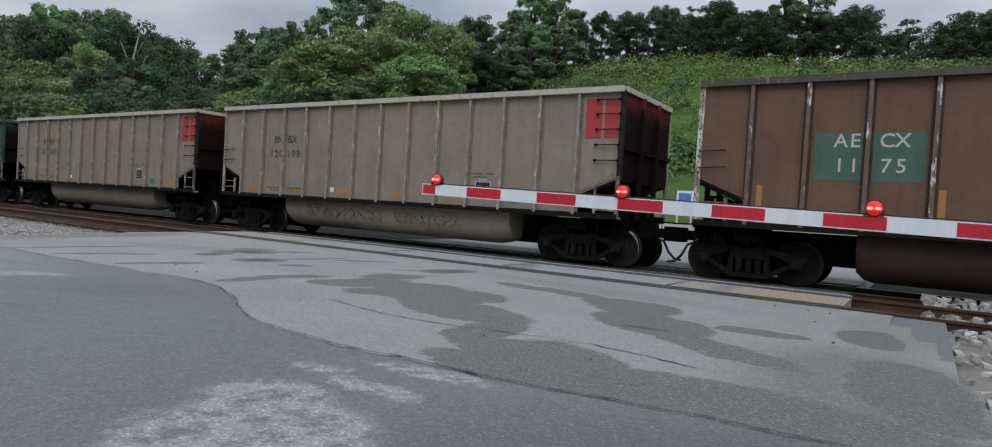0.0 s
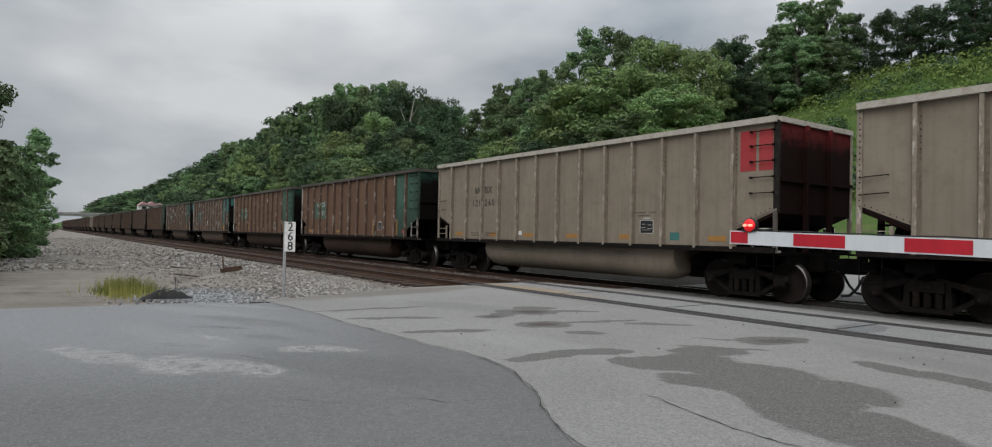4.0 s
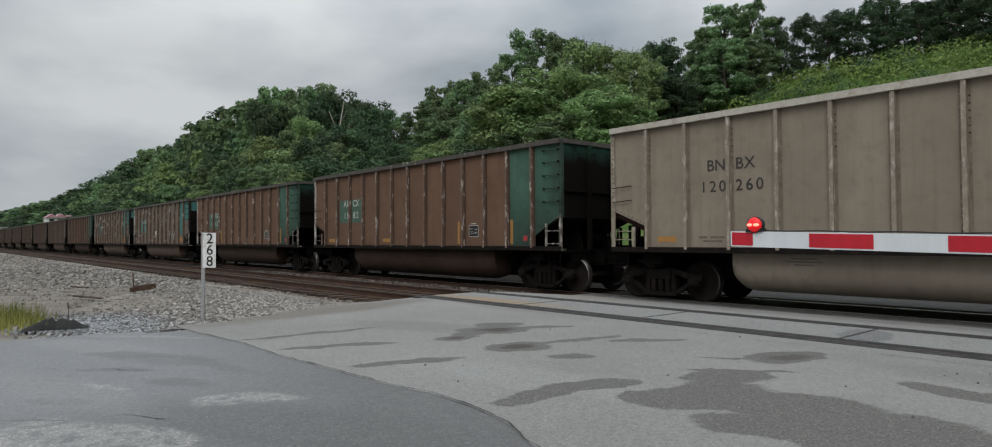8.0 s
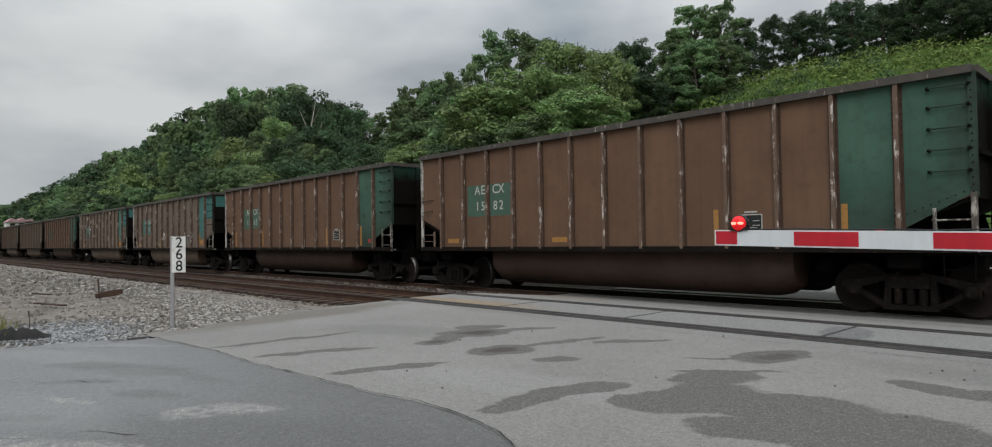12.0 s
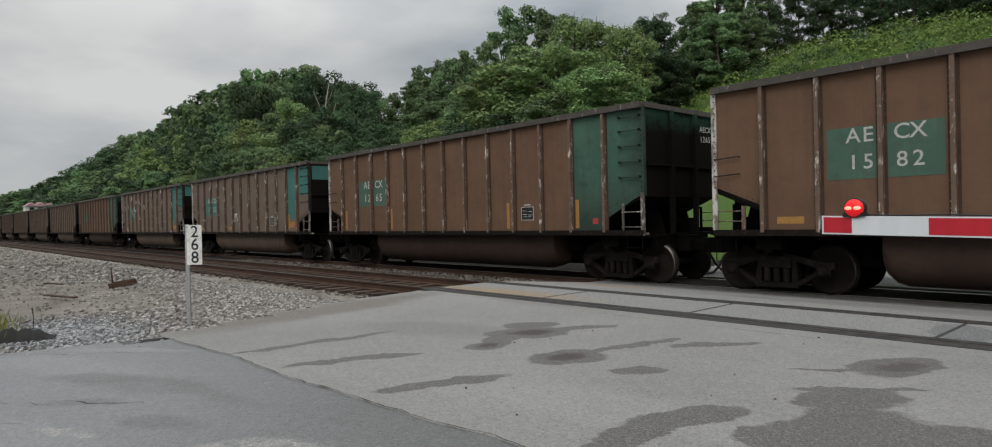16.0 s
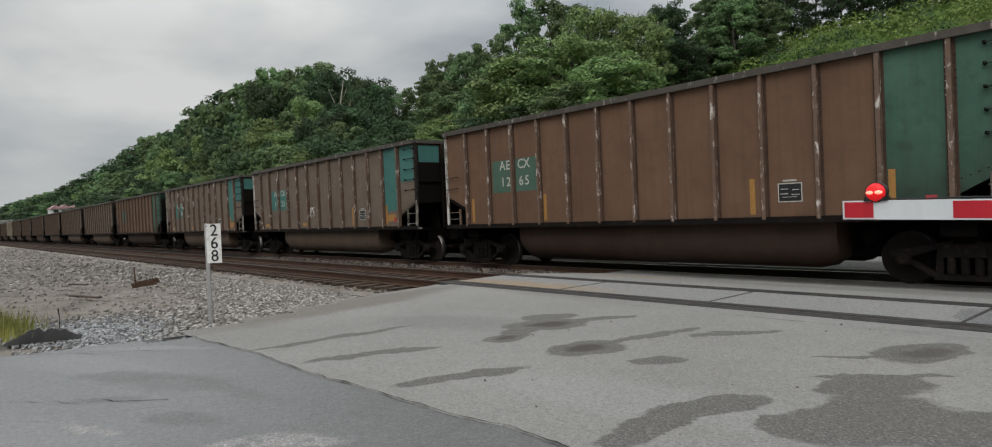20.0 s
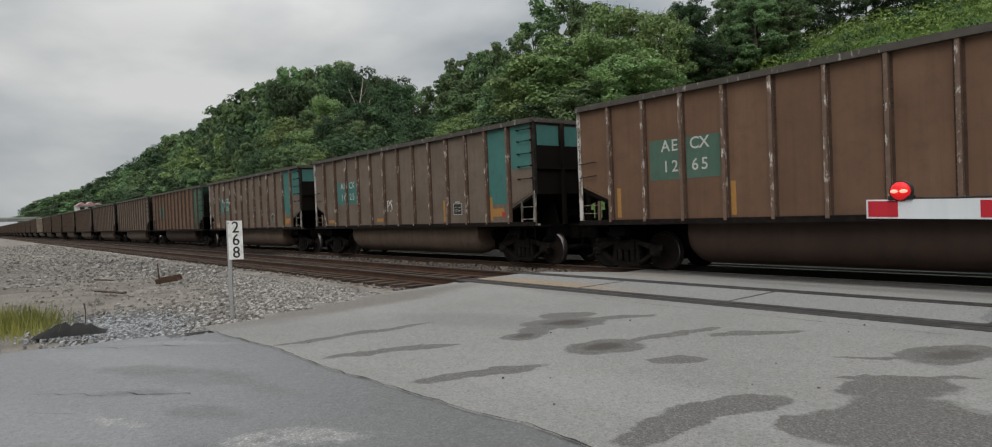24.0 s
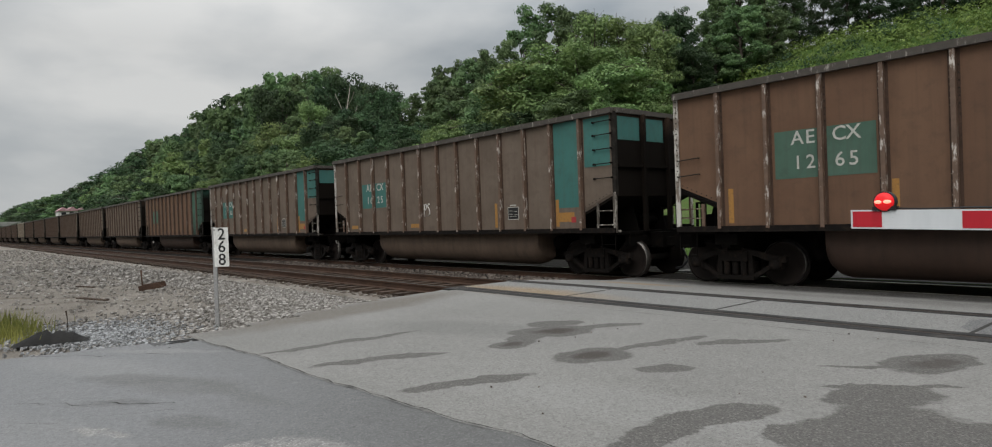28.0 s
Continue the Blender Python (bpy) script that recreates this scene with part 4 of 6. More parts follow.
def lead_ladder(bm):
    """Pale uprights, two rungs and a foot plate in the open corner under the leading end."""
    box(bm, CAR_L - 0.075, -0.04, 1.15, CAR_L + 0.012, 0.012, 2.1)
    box(bm, CAR_L - 0.60, -0.03, 1.15, CAR_L - 0.55, 0.012, 1.86)
    for z in (1.32, 1.66):
        tube(bm, [(CAR_L - 0.62, -0.02, z), (CAR_L - 0.03, -0.02, z)], 0.017, 6)
    box(bm, CAR_L - 0.98, -0.05, 1.13, CAR_L + 0.012, 0.14, 1.19)


def rib(bm):
    w = 0.036
    prism(bm, [(-w, 1.2), (w, 1.2), (w, 4.02), (-w, 4.02)], -0.10, -0.001)
    for z0 in (1.35, 3.1):
        for k in range(7):
            for x in (-w - 0.03,):
                box(bm, x - 0.008, -0.016, z0 + k * 0.11, x + 0.008, -0.001, z0 + k * 0.11 + 0.016)


def rib_foot(bm):
    """The flange by which a rib is riveted to the side sheet."""
    box(bm, -0.085, -0.0095, 1.2, 0.085, -0.0012, 3.975)


def top_chord(bm):
    prism(bm, [(-0.12, 3.98), (0.02, 3.98), (0.02, 4.02), (0.0, CAR_TOP), (-0.12, CAR_TOP)], 0, CAR_L, "x")


def top_chord_end(bm):
    prism(bm, [(-0.06, 3.99), (0.06, 3.99), (0.06, CAR_TOP - 0.004), (-0.06, CAR_TOP - 0.004)], 0.021, CAR_W - 0.021)


def side_sill(bm):
    box(bm, 0.0, -0.09, 1.13, CAR_L, 0.04, 1.249)


def tub(bm):
    prof = [(0.0, 1.15)] + [(0.52 - 0.52 * math.cos(a), 0.84 - 0.52 * math.sin(a)) for a in np.linspace(0, math.pi, 13)] + [(1.04, 1.15)]
    n = len(prof)
    rings = []
    for x, s in ((3.0, 0.35), (3.12, 0.82), (3.3, 1.0), (11.0, 1.0), (11.3, 0.75), (11.5, 0.15)):
        rings.append([bm.verts.new((x, u, 1.15 + (v - 1.15) * (0.72 + 0.28 * s))) for u, v in prof])
    for a, b in zip(rings, rings[1:]):
        for k in range(n):
            bm.faces.new((a[k], a[(k + 1) % n], b[(k + 1) % n], b[k])).smooth = 0 < k < n - 2
    bm.faces.new(rings[0][::-1])
    bm.faces.new(rings[-1])


def tub_deep(bm):
    tub(bm)
    bm.transform(Matrix.Translation((0, 0, 1.15)) @ Matrix.Diagonal((1, 1, 1.11, 1)) @ Matrix.Translation((0, 0, -1.15)))


def scrawl(bm):
    """Two white sprayed letters-like loops."""
    for pts in (((0, 0), (0.01, 0.4), (0.1, 0.42), (0.14, 0.33), (0.1, 0.24), (0.01, 0.2)), ((0.34, 0.38), (0.26, 0.42), (0.2, 0.34), (0.3, 0.22), (0.32, 0.08), (0.2, 0.02))):
        tube(bm, [(u, -0.006, v) for u, v in pts], 0.016, 5)


def centre_sill(bm):
    box(bm, -0.35, 1.3, 0.72, CAR_L + 0.35, 1.8, 1.1)
    for x in (1.05, 13.4):
        box(bm, x - 0.25, 0.1, 0.86, x + 0.25, 3.0, 1.08)
    for x in (3.2, 11.2):
        box(bm, x - 0.12, 0.35, 0.8, x + 0.12, 2.75, 1.08)


def end_platform(bm):
    box(bm, -0.02, 0.0, 1.08, 0.9, CAR_W, 1.14)


def end_frame(bm):
    """Bolster web and shear plate that carry the overhanging end."""
    prism(bm, [(0.95, 0.8), (1.12, 0.8), (1.12, 1.5), (0.95, 1.56)], 0.12, CAR_W - 0.75)
    box(bm, 0.0, 0.45, 0.78, 0.14, CAR_W - 0.45, 1.078)
    for y in (0.95, 2.1):
        prism(bm, [(0.12, 1.15), (0.94, 1.15), (0.94, 1.52), (0.3, 1.8)], y, y + 0.03)


def brake_rigging(bm):
    """Rods, levers and a cross beam between truck and belly."""
    box(bm, 2.15, 0.95, 0.52, 2.9, 1.2, 1.08)
    box(bm, 2.3, 1.2, 0.45, 3.0, 2.2, 0.72)
    tube(bm, [(0.4, 1.35, 0.55), (3.1, 1.35, 0.62)], 0.022, 6)
    tube(bm, [(0.5, 1.8, 0.45), (3.1, 1.8, 0.52)], 0.022, 6)
    prism(bm, [(1.98, 0.3), (2.05, 0.28), (2.22, 0.95), (2.13, 0.97)], 1.3, 1.34)


def air_reservoir(bm):
    lathe(bm, [(0.05, 0.3), (0.17, 0.36), (0.19, 0.45), (0.19, 1.05), (0.17, 1.14), (0.05, 1.2)], (2.55, 1.4, 0.86), "y", 14)


def ladder(bm):
    for x in (0.035, 0.62):
        box(bm, x - 0.035, -0.03, 1.15, x + 0.035, 0.012, 2.0 - x * 0.45)
    for z in (1.22, 1.42, 1.62):
        tube(bm, [(0.05, -0.01, z), (0.62, -0.01, z)], 0.012, 6)


def stirrup(bm):
    for z in (0.62, 0.85):
        tube(bm, [(0.04, -0.03, z + 0.4), (0.04, -0.03, z), (0.46, -0.03, z), (0.46, -0.03, z + 0.4)], 0.012, 6)


def grab_iron(bm):
    tube(bm, [(0.07, 0, 0), (0.07, -0.07, 0), (0.62, -0.07, 0), (0.62, 0, 0)], 0.013, 6)


def grab_bracket(bm):
    box(bm, -0.022, -0.08, -0.022, 0.022, -0.005, 0.022)


def grab_iron_short(bm):
    tube(bm, [(0.05, 0, 0), (0.05, -0.07, 0), (0.55, -0.07, 0.03), (0.55, 0, 0.03)], 0.013, 6)


def brake_gear(bm):
    box(bm, 0.25, 0.5, 1.14, 0.75, 0.95, 1.5)
    lathe(bm, [(0.13, 1.0), (0.16, 1.05), (0.16, 1.5), (0.13, 1.55)], (0.5, 0, 1.42), "y", 12)
    tube(bm, [(0.2, 0.4, 1.15), (0.2, 0.4, 1.75), (0.3, 0.9, 1.75)], 0.03, 6)
    for x in (0.3, 0.75):
        tube(bm, [(x, 0.25, 1.1), (x, 0.25, 1.75)], 0.03, 6)


def sideframe(bm):
    """Cast truck side with its two windows, spring nest and journal ends."""
    for s in (-1, 1):
        prism(bm, [(s * 0.16, 0.78), (s * 0.9, 0.62), (s * 1.1, 0.62), (s * 1.1, 0.5), (s * 0.84, 0.48), (s * 0.3, 0.66), (s * 0.16, 0.66)], -0.06, 0.06)
        prism(bm, [(s * 0.98, 0.5), (s * 0.84, 0.5), (s * 0.34, 0.2), (s * 0.3, 0.14), (s * 0.42, 0.14)], -0.055, 0.055)
        prism(bm, [(s * 0.3, 0.72), (s * 0.38, 0.72), (s * 0.42, 0.2), (s * 0.3, 0.2)], -0.052, 0.052)
        lathe(bm, [(0.05, -0.16), (0.115, -0.14), (0.115, 0.05)], (s * 0.89, 0, 0.457), "y", 14)
        box(bm, s * 0.89 - 0.13, -0.08, 0.36, s * 0.89 + 0.13, 0.06, 0.6)
    box(bm, -0.43, -0.09, 0.12, 0.43, 0.07, 0.21)
    box(bm, -0.3, -0.1, 0.5, 0.3, 0.06, 0.72)
    for x in (-0.19, 0.0, 0.19):
        lathe(bm, [(0.07, 0.21), (0.064, 0.25), (0.067, 0.31), (0.064, 0.37), (0.067, 0.43), (0.064, 0.499)], (x, -0.03, 0), "z", 12)


def bolster(bm):
    box(bm, -0.2, -1.1, 0.5, 0.2, 1.1, 0.86)
    box(bm, -0.42, -0.98, 0.2, 0.42, 0.98, 0.499)
    for x in (-0.5, 0.5):
        box(bm, x - 0.05, -0.9, 0.30, x + 0.05, 0.9, 0.62)


def wheelset(bm):
    tube(bm, [(0, -1.05, 0), (0, 1.05, 0)], 0.08, 10)
    for s in (-1, 1):
        y = s * 0.75
        lathe(bm, [(0.1, y - 0.09), (0.14, y - 0.07), (0.36, y - 0.02), (0.40, y - 0.065), (WHEEL_R - 0.012, y - 0.065), (WHEEL_R - 0.012, y + 0.065), (0.40, y + 0.065), (0.36, y + 0.03), (0.14, y + 0.07), (0.1, y + 0.09)], (0, 0, 0), "y", 32)
        lathe(bm, [(WHEEL_R - 0.02, y - s * 0.067), (WHEEL_R + 0.03, y - s * 0.068), (WHEEL_R + 0.03, y - s * 0.05), (WHEEL_R, y - s * 0.045)], (0, 0, 0), "y", 32, False)
        for k in range(3):
            a = k * 2.094
            lathe(bm, [(0.02, y - s * 0.0 - 0.1), (0.025, y + 0.1)], (0.06 * math.cos(a), 0, 0.06 * math.sin(a)), "y", 6)


def tread(bm):
    for y in (0.0,):
        lathe(bm, [(WHEEL_R - 0.014, y - 0.066), (WHEEL_R, y - 0.058), (WHEEL_R, y + 0.055), (WHEEL_R - 0.011, y + 0.066)], (0, 0, 0), "y", 32, False)


def coupler(bm):
    box(bm, -0.82, 1.43, 0.76, -0.3, 1.67, 0.98)
    box(bm, -0.9, 1.38, 0.7, -0.62, 1.72, 1.04)
    tube(bm, [(-0.1, 1.5, 1.15), (-0.85, 1.3, 1.12)], 0.02, 6)


def air_hose(bm):
    tube(bm, [(-0.25, 1.2, 0.75), (-0.45, 1.15, 0.66), (-0.55, 1.1, 0.42), (-0.7, 1.1, 0.27), (-0.87, 1.1, 0.24)], 0.03, 8)


def bay_plate(k):
    def make(bm):
        a, b = (RIB[k - 1] + 0.06 if k else 0.08), (RIB[k] - 0.06 if k < 13 else CAR_L - 0.08)
        if k == 13:
            prism(bm, [(a, 1.53), (b, 2.06), (b, 3.98), (a, 3.98)], -0.006, -0.001)
        else:
            box(bm, a, -0.006, 1.2, b, -0.001, 3.98)
    return make


def end_patch(y0, y1):
    def make(bm):
        box(bm, CAR_L + 0.0005, y0, 3.36, CAR_L + 0.004, y1, 3.92)
    return make


def plate(x0, z0, x1, z1, y=-0.004):
    def make(bm):
        box(bm, x0, y, z0, x1, -0.0008, z1)
    return make


STENCIL = [(0, 0, 0.46, 0.018), (0, 0.34, 0.46, 0.358), (0, 0.018, 0.018, 0.34), (0.442, 0.018, 0.46, 0.34), (0.05, 0.15, 0.20, 0.165), (0.06, 0.24, 0.19, 0.255), (0.26, 0.13, 0.41, 0.145), (0.27, 0.22, 0.40, 0.235), (0.08, 0.09, 0.36, 0.10), (0.10, 0.39, 0.36, 0.42)]


def stencil_dark(bm):
    x, z, w, h = 10.55, 1.52, 0.46, 0.36
    box(bm, x + 0.01, -0.003, z + 0.01, x + w - 0.01, -0.0009, z + h - 0.01)


def graffiti(bm):
    """Dark sprayed loops and strokes along the belly."""
    rng = random.Random(5)
    x = 3.9
    while x < 9.6:
        if 7.0 < x < 7.6:
            x += 0.5
        w = rng.uniform(0.1, 0.46)
        pts = []
        ph = rng.uniform(0, 6)
        for k in range(12):
            a = ph + k / 11 * rng.uniform(3.5, 6)
            pts.append((x + w * (0.5 + 0.5 * math.cos(a)) + k * 0.01, 0.80 + 0.14 * math.sin(a * 1.2 + 0.5 * ph)))
        pts = [(u, 0.736 - 0.52 * math.sqrt(max(0.0, 1 - ((0.84 - v) / 0.52) ** 2)) if v < 0.84 else 0.216, v) for u, v in pts]
        tube(bm, pts, 0.008, 4)
        x += w * rng.uniform(0.6, 1.15)


GLYPHS = {}


def glyph(c, size, material, name):
    key = (c, size, material.name, name)
    if key not in GLYPHS:
        GLYPHS[key] = text_mesh(c, size, material, name)
    return GLYPHS[key]


def build_car(kind, marks="", number=("", ""), detail=True):
    tan = kind == "tan"
    accent = {"tan": M_RED, "brown": M_GREEN, "teal": M_TEAL, "plain": None, "tanplain": None}[kind]
    tan = kind in ("tan", "tanplain")
    side, ribm, topm = (M_TAN, M_RIB_TAN, M_TOP_TAN) if tan else (M_DUSTBROWN if kind in ("teal", "plain") else M_BROWN, M_RIB_BROWN, M_TOP_BROWN)
    endm = {"tan": M_ENDRED, "brown": M_ENDGREEN, "teal": M_ENDBROWN, "plain": M_ENDBROWN, "tanplain": M_ENDBROWN}[kind]
    label = {"tan": "dusty tan steel coal car with red end panels", "brown": "weathered brown steel coal car with green end panels",
             "teal": "weathered brown steel coal car with teal end panels", "plain": "weathered dark brown steel coal car", "tanplain": "dusty tan steel coal car"}[kind]
    if not detail and not tan:
        ribm = M_RIB_PLAIN
    car = thing("coal_car", label, "freight car", "coal cars of the train")
    p = "t/" if tan else "b/" if detail else "f/"
    put(("s" if side == M_DUSTBROWN else "") + p + "side_sheet", side_sheet, side, car)
    put(p + "floor_sheet", floor_sheet, M_UNDER, car)
    for flip in (0, 1):
        m = (CAR_L, CAR_W, 0) if flip else (0, 0, 0)
        r = (0, 0, math.pi) if flip else None
        put(kind + "/end_sheet", end_sheet, endm, car, m, "end sheet, darker towards the bottom", r)
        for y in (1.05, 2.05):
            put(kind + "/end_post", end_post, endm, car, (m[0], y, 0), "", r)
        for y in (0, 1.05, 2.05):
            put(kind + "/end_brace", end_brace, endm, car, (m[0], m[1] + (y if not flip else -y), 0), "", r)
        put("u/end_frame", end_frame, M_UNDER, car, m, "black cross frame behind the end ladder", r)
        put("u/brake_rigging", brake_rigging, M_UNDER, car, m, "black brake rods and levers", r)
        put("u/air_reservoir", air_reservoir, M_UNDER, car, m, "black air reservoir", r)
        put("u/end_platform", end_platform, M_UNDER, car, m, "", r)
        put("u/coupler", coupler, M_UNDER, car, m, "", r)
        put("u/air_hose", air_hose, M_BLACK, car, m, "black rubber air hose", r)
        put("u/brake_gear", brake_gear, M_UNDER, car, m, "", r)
        put(p + "top_chord", top_chord, topm, car, m, "", r)
        put(p + "top_chord_end", top_chord_end, topm, car, (CAR_L if flip else 0, 0, 0))
        put("u/side_sill", side_sill, M_TRUCK, car, m, "", r)
        put(p + "corner_post", corner_post, ribm if tan else M_POST if detail else ribm, car, m, "pale riveted corner post", r)
        put(p + "ladder", ladder, ribm, car, m, "", r)
        put("u/stirrup", stirrup, M_UNDER, car, m, "black foot stirrup", r)
        for z in (2.32, 2.66):
            put("u/grab_iron_short", grab_iron_short, M_CORNER, car, (m[0], m[1], z), "", r)
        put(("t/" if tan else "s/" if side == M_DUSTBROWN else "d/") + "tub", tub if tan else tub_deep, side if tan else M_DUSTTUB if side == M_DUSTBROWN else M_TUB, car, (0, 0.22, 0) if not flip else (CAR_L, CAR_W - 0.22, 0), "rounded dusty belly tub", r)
        for x in RIB:
            put(p + "rib", rib, ribm, car, (x, 0, 0) if not flip else (x, CAR_W, 0), "", r)
    if detail:
        for x in RIB:
            put(p + "rib_foot", rib_foot, M_FLANGETAN if tan else M_FLANGE, car, (x, 0, 0), "grimy rib flange")
        tagged(put("u/rivets", rivets, M_CORNER, car, (0, 0, 0), "rows of small dark rivet heads"), kind="stuff")
    # ladder and rungs of the leading end, on the seen side
    SH = Matrix.Diagonal((-1, 1, 1, 1))

    def mirrored(make):
        def go(bm):
            make(bm)
            bm.transform(SH)
            bmesh.ops.reverse_faces(bm, faces=bm.faces)
        return go
    lead = M_GREENBAY if kind == "brown" else M_CORNER
    put(kind + "/lead_post", lead_post, lead, car, (0, 0, 0), "riveted leading corner post")
    put(("u/" if detail else "f/") + "lead_ladder", lead_ladder, M_LADDER if detail else M_CORNER, car, (0, 0, 0), "pale worn steel corner ladder")
    put("u/m/stirrup", mirrored(stirrup), M_UNDER, car, (CAR_L, 0, 0), "black foot stirrup")
    for z in (2.45, 2.8, 3.15, 3.5, 3.82):
        put(kind + "/m/grab_iron", mirrored(grab_iron), lead, car, (CAR_L, 0, z), "steel grab iron")
        for x in (0.07, 0.62):
            put("u/m/grab_bracket", mirrored(grab_bracket), M_UNDER, car, (CAR_L - x, 0, z), "dark bolted grab bracket")
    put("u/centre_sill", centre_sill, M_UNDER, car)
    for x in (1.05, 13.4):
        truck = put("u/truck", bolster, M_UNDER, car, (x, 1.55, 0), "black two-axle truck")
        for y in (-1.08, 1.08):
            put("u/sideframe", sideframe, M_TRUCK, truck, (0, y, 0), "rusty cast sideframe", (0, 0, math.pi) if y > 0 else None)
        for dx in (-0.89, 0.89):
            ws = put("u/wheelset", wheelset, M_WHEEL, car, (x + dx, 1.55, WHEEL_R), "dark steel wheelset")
            for y in (-0.75, 0.75):
                put("u/tread", tread, M_TREAD, ws, (0, y, 0), "polished tread")
    if accent is not None:
        if kind == "tan":
            put("t/accent", plate(13.55, 2.95, 13.95, 3.86), M_RED, car, (0, 0, 0), "faded red painted panel")
            put("t/accent.b", plate(14.02, 2.95, 14.36, 3.86), M_RED, car, (0, 0, 0), "faded red painted panel")
        else:
            if kind == "teal":
                put("teal/bay", plate(12.44, 1.78, 13.32, 3.97), accent, car, (0, 0, 0), "teal painted bay")
                put("teal/corner_bay", plate(13.5, 2.75, 14.32, 3.95), accent, car, (0, 0, 0), "teal painted end panel")
                put("o/bay_reflector", plate(12.46, 1.42, 13.1, 1.66), M_ORANGE, car, (0, 0, 0), "faded orange patch under the teal bay")
                for y0, y1 in ((0.12, 0.95), (1.16, 1.92)):
                    put(f"teal{y0}/end_patch", end_patch(y0, y1), M_TEAL, car, (0, 0, 0), "teal patch near the top of the sooty end")
            else:
                put(kind + "/bay", bay_plate(12), M_GREENBAY, car, (0, 0, 0), "green painted bay")
                put(kind + "/corner_bay", bay_plate(13), M_GREENBAY, car, (0, 0, 0), "green painted end bay smeared with coal dust")
            put(kind + "/mark_field", plate(2.2, 2.12, 4.0, 3.02), M_TEAL if kind == "teal" else M_GREENFADE, car, (0, 0, 0), "green painted field behind the marks")
    if detail:
        for i, x in enumerate((1.28, 3.5, 5.5, 7.6, 9.8, 12.7) if tan else (1.28, 5.5) if number[1] == "82" or kind == "teal" else ()):
            put("o/reflector", plate(0, 1.36, 0.5, 1.49), M_ORANGE, car, (x, -0.003 if x > 12 else 0, 0), "faded yellow reflector strip")
        if not tan:
            for x in ((9.98, 12.46) if number[1] == "82" or kind == "teal" else (1.2, 4.22, 9.98, 12.46)):
                put("o/reflector.v", plate(0, 1.3, 0.11, 2.0), M_ORANGE, car, (x, -0.0045 if x > 12 else 0, 0), "upright yellow reflector strip")
            put("o/placard", plate(13.0, 1.4, 13.16, 1.54), M_RED, car, (0, -0.006, 0), "small red placard")
        else:
            put("t/placard", plate(5.05, 1.42, 5.4, 1.55), M_WHITE, car, (0, 0, 0), "small white placard")
            for q, (x0, x1, z) in enumerate(((2.35, 2.55, 1.44), (2.62, 2.95, 1.44), (3.28, 3.92, 1.44), (2.45, 2.9, 1.36), (3.28, 3.6, 1.36), (10.35, 10.75, 2.05), (10.85, 11.1, 2.05), (10.45, 10.9, 1.97))):
                put(f"t{q}/stencil_line", plate(x0, z, x1, z + 0.045), M_FADED, car, (0, 0, 0), "faded grey stencil line")
            for q, (x0, x1, z) in enumerate(((4.25, 4.75, 1.02), (4.15, 4.85, 0.96), (4.3, 4.7, 0.90), (9.4, 9.9, 1.0), (9.5, 9.8, 0.94))):
                put(f"b{q}/stencil_line", plate(x0, z, x1, z + 0.025), M_FADED, car, (0, 0.2195, 0), "faded dark stencil line")
            put("t/tag", plate(11.55, 1.36, 11.85, 1.56), M_TEAL, car, (0, 0, 0), "small teal tag")
        put("o/stencil_ground", stencil_dark, M_BLACK, car)
        for q, (u0, w0, u1, w1) in enumerate(STENCIL):
            put(f"o{q}/stencil_bar", plate(10.55 + u0, 1.52 + w0, 10.55 + u1, 1.52 + w1, -0.006), M_LETTER, car, (0, 0, 0), "white stencil bar")
    if marks:
        lm = M_DARKLETTER if tan else M_LETTER
        size = 0.335 if tan else 0.36
        rows = ((marks[:2], 2.76, 2.98 if tan else 2.86), (marks[2:], 3.42 if tan else 3.51, 2.98 if tan else 2.86), (number[0], 2.70 if tan else 2.76, 2.53 if tan else 2.40), (number[1], 3.52 if tan else 3.51, 2.53 if tan else 2.40))
        for body, x, z in rows:
            for k, c in enumerate(body):
                t = part("lettering", glyph(c, size, lm, "lettering"), lm, car, "painted letter of the car marks")
                t.matrix_local = Matrix.Translation((x + (k - (len(body) - 1) / 2) * size * 0.66, -0.008, z)) @ Euler((radians(90), 0, 0)).to_matrix().to_4x4()
        if not tan:
            for row, (body, z) in enumerate(((marks, 3.66), (number[0] + number[1], 3.42))):
                for k, c in enumerate(body):
                    t = part("end_lettering", glyph(c, 0.2, lm, "end_lettering"), lm, car, "small painted letter on the end")
                    t.matrix_local = Matrix.Translation((CAR_L + 0.006, 2.42 + k * 0.125, z)) @ Euler((radians(90), 0, radians(90))).to_matrix().to_4x4()
    return car


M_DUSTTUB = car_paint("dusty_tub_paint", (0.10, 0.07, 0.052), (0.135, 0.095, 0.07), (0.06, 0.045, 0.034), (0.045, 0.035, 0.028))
# tub paint of the brown cars, about a third the tone of their sides
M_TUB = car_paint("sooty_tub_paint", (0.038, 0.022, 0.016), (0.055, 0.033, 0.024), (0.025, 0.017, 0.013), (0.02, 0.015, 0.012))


def train_x(t):
    """Where the reference car's rear corner is along the track: the train slows as it passes."""
    return float(np.interp(t, TRAIN_T, TRAIN_X))


TRAIN_T = [0, 1, 2, 3, 3.5, 4.5, 5.5, 6, 7, 8, 9, 10, 11, 11.5, 13.5, 14, 15, 16, 17, 18, 19, 20, 21, 21.5, 23.5, 24, 25, 26, 27, 28]
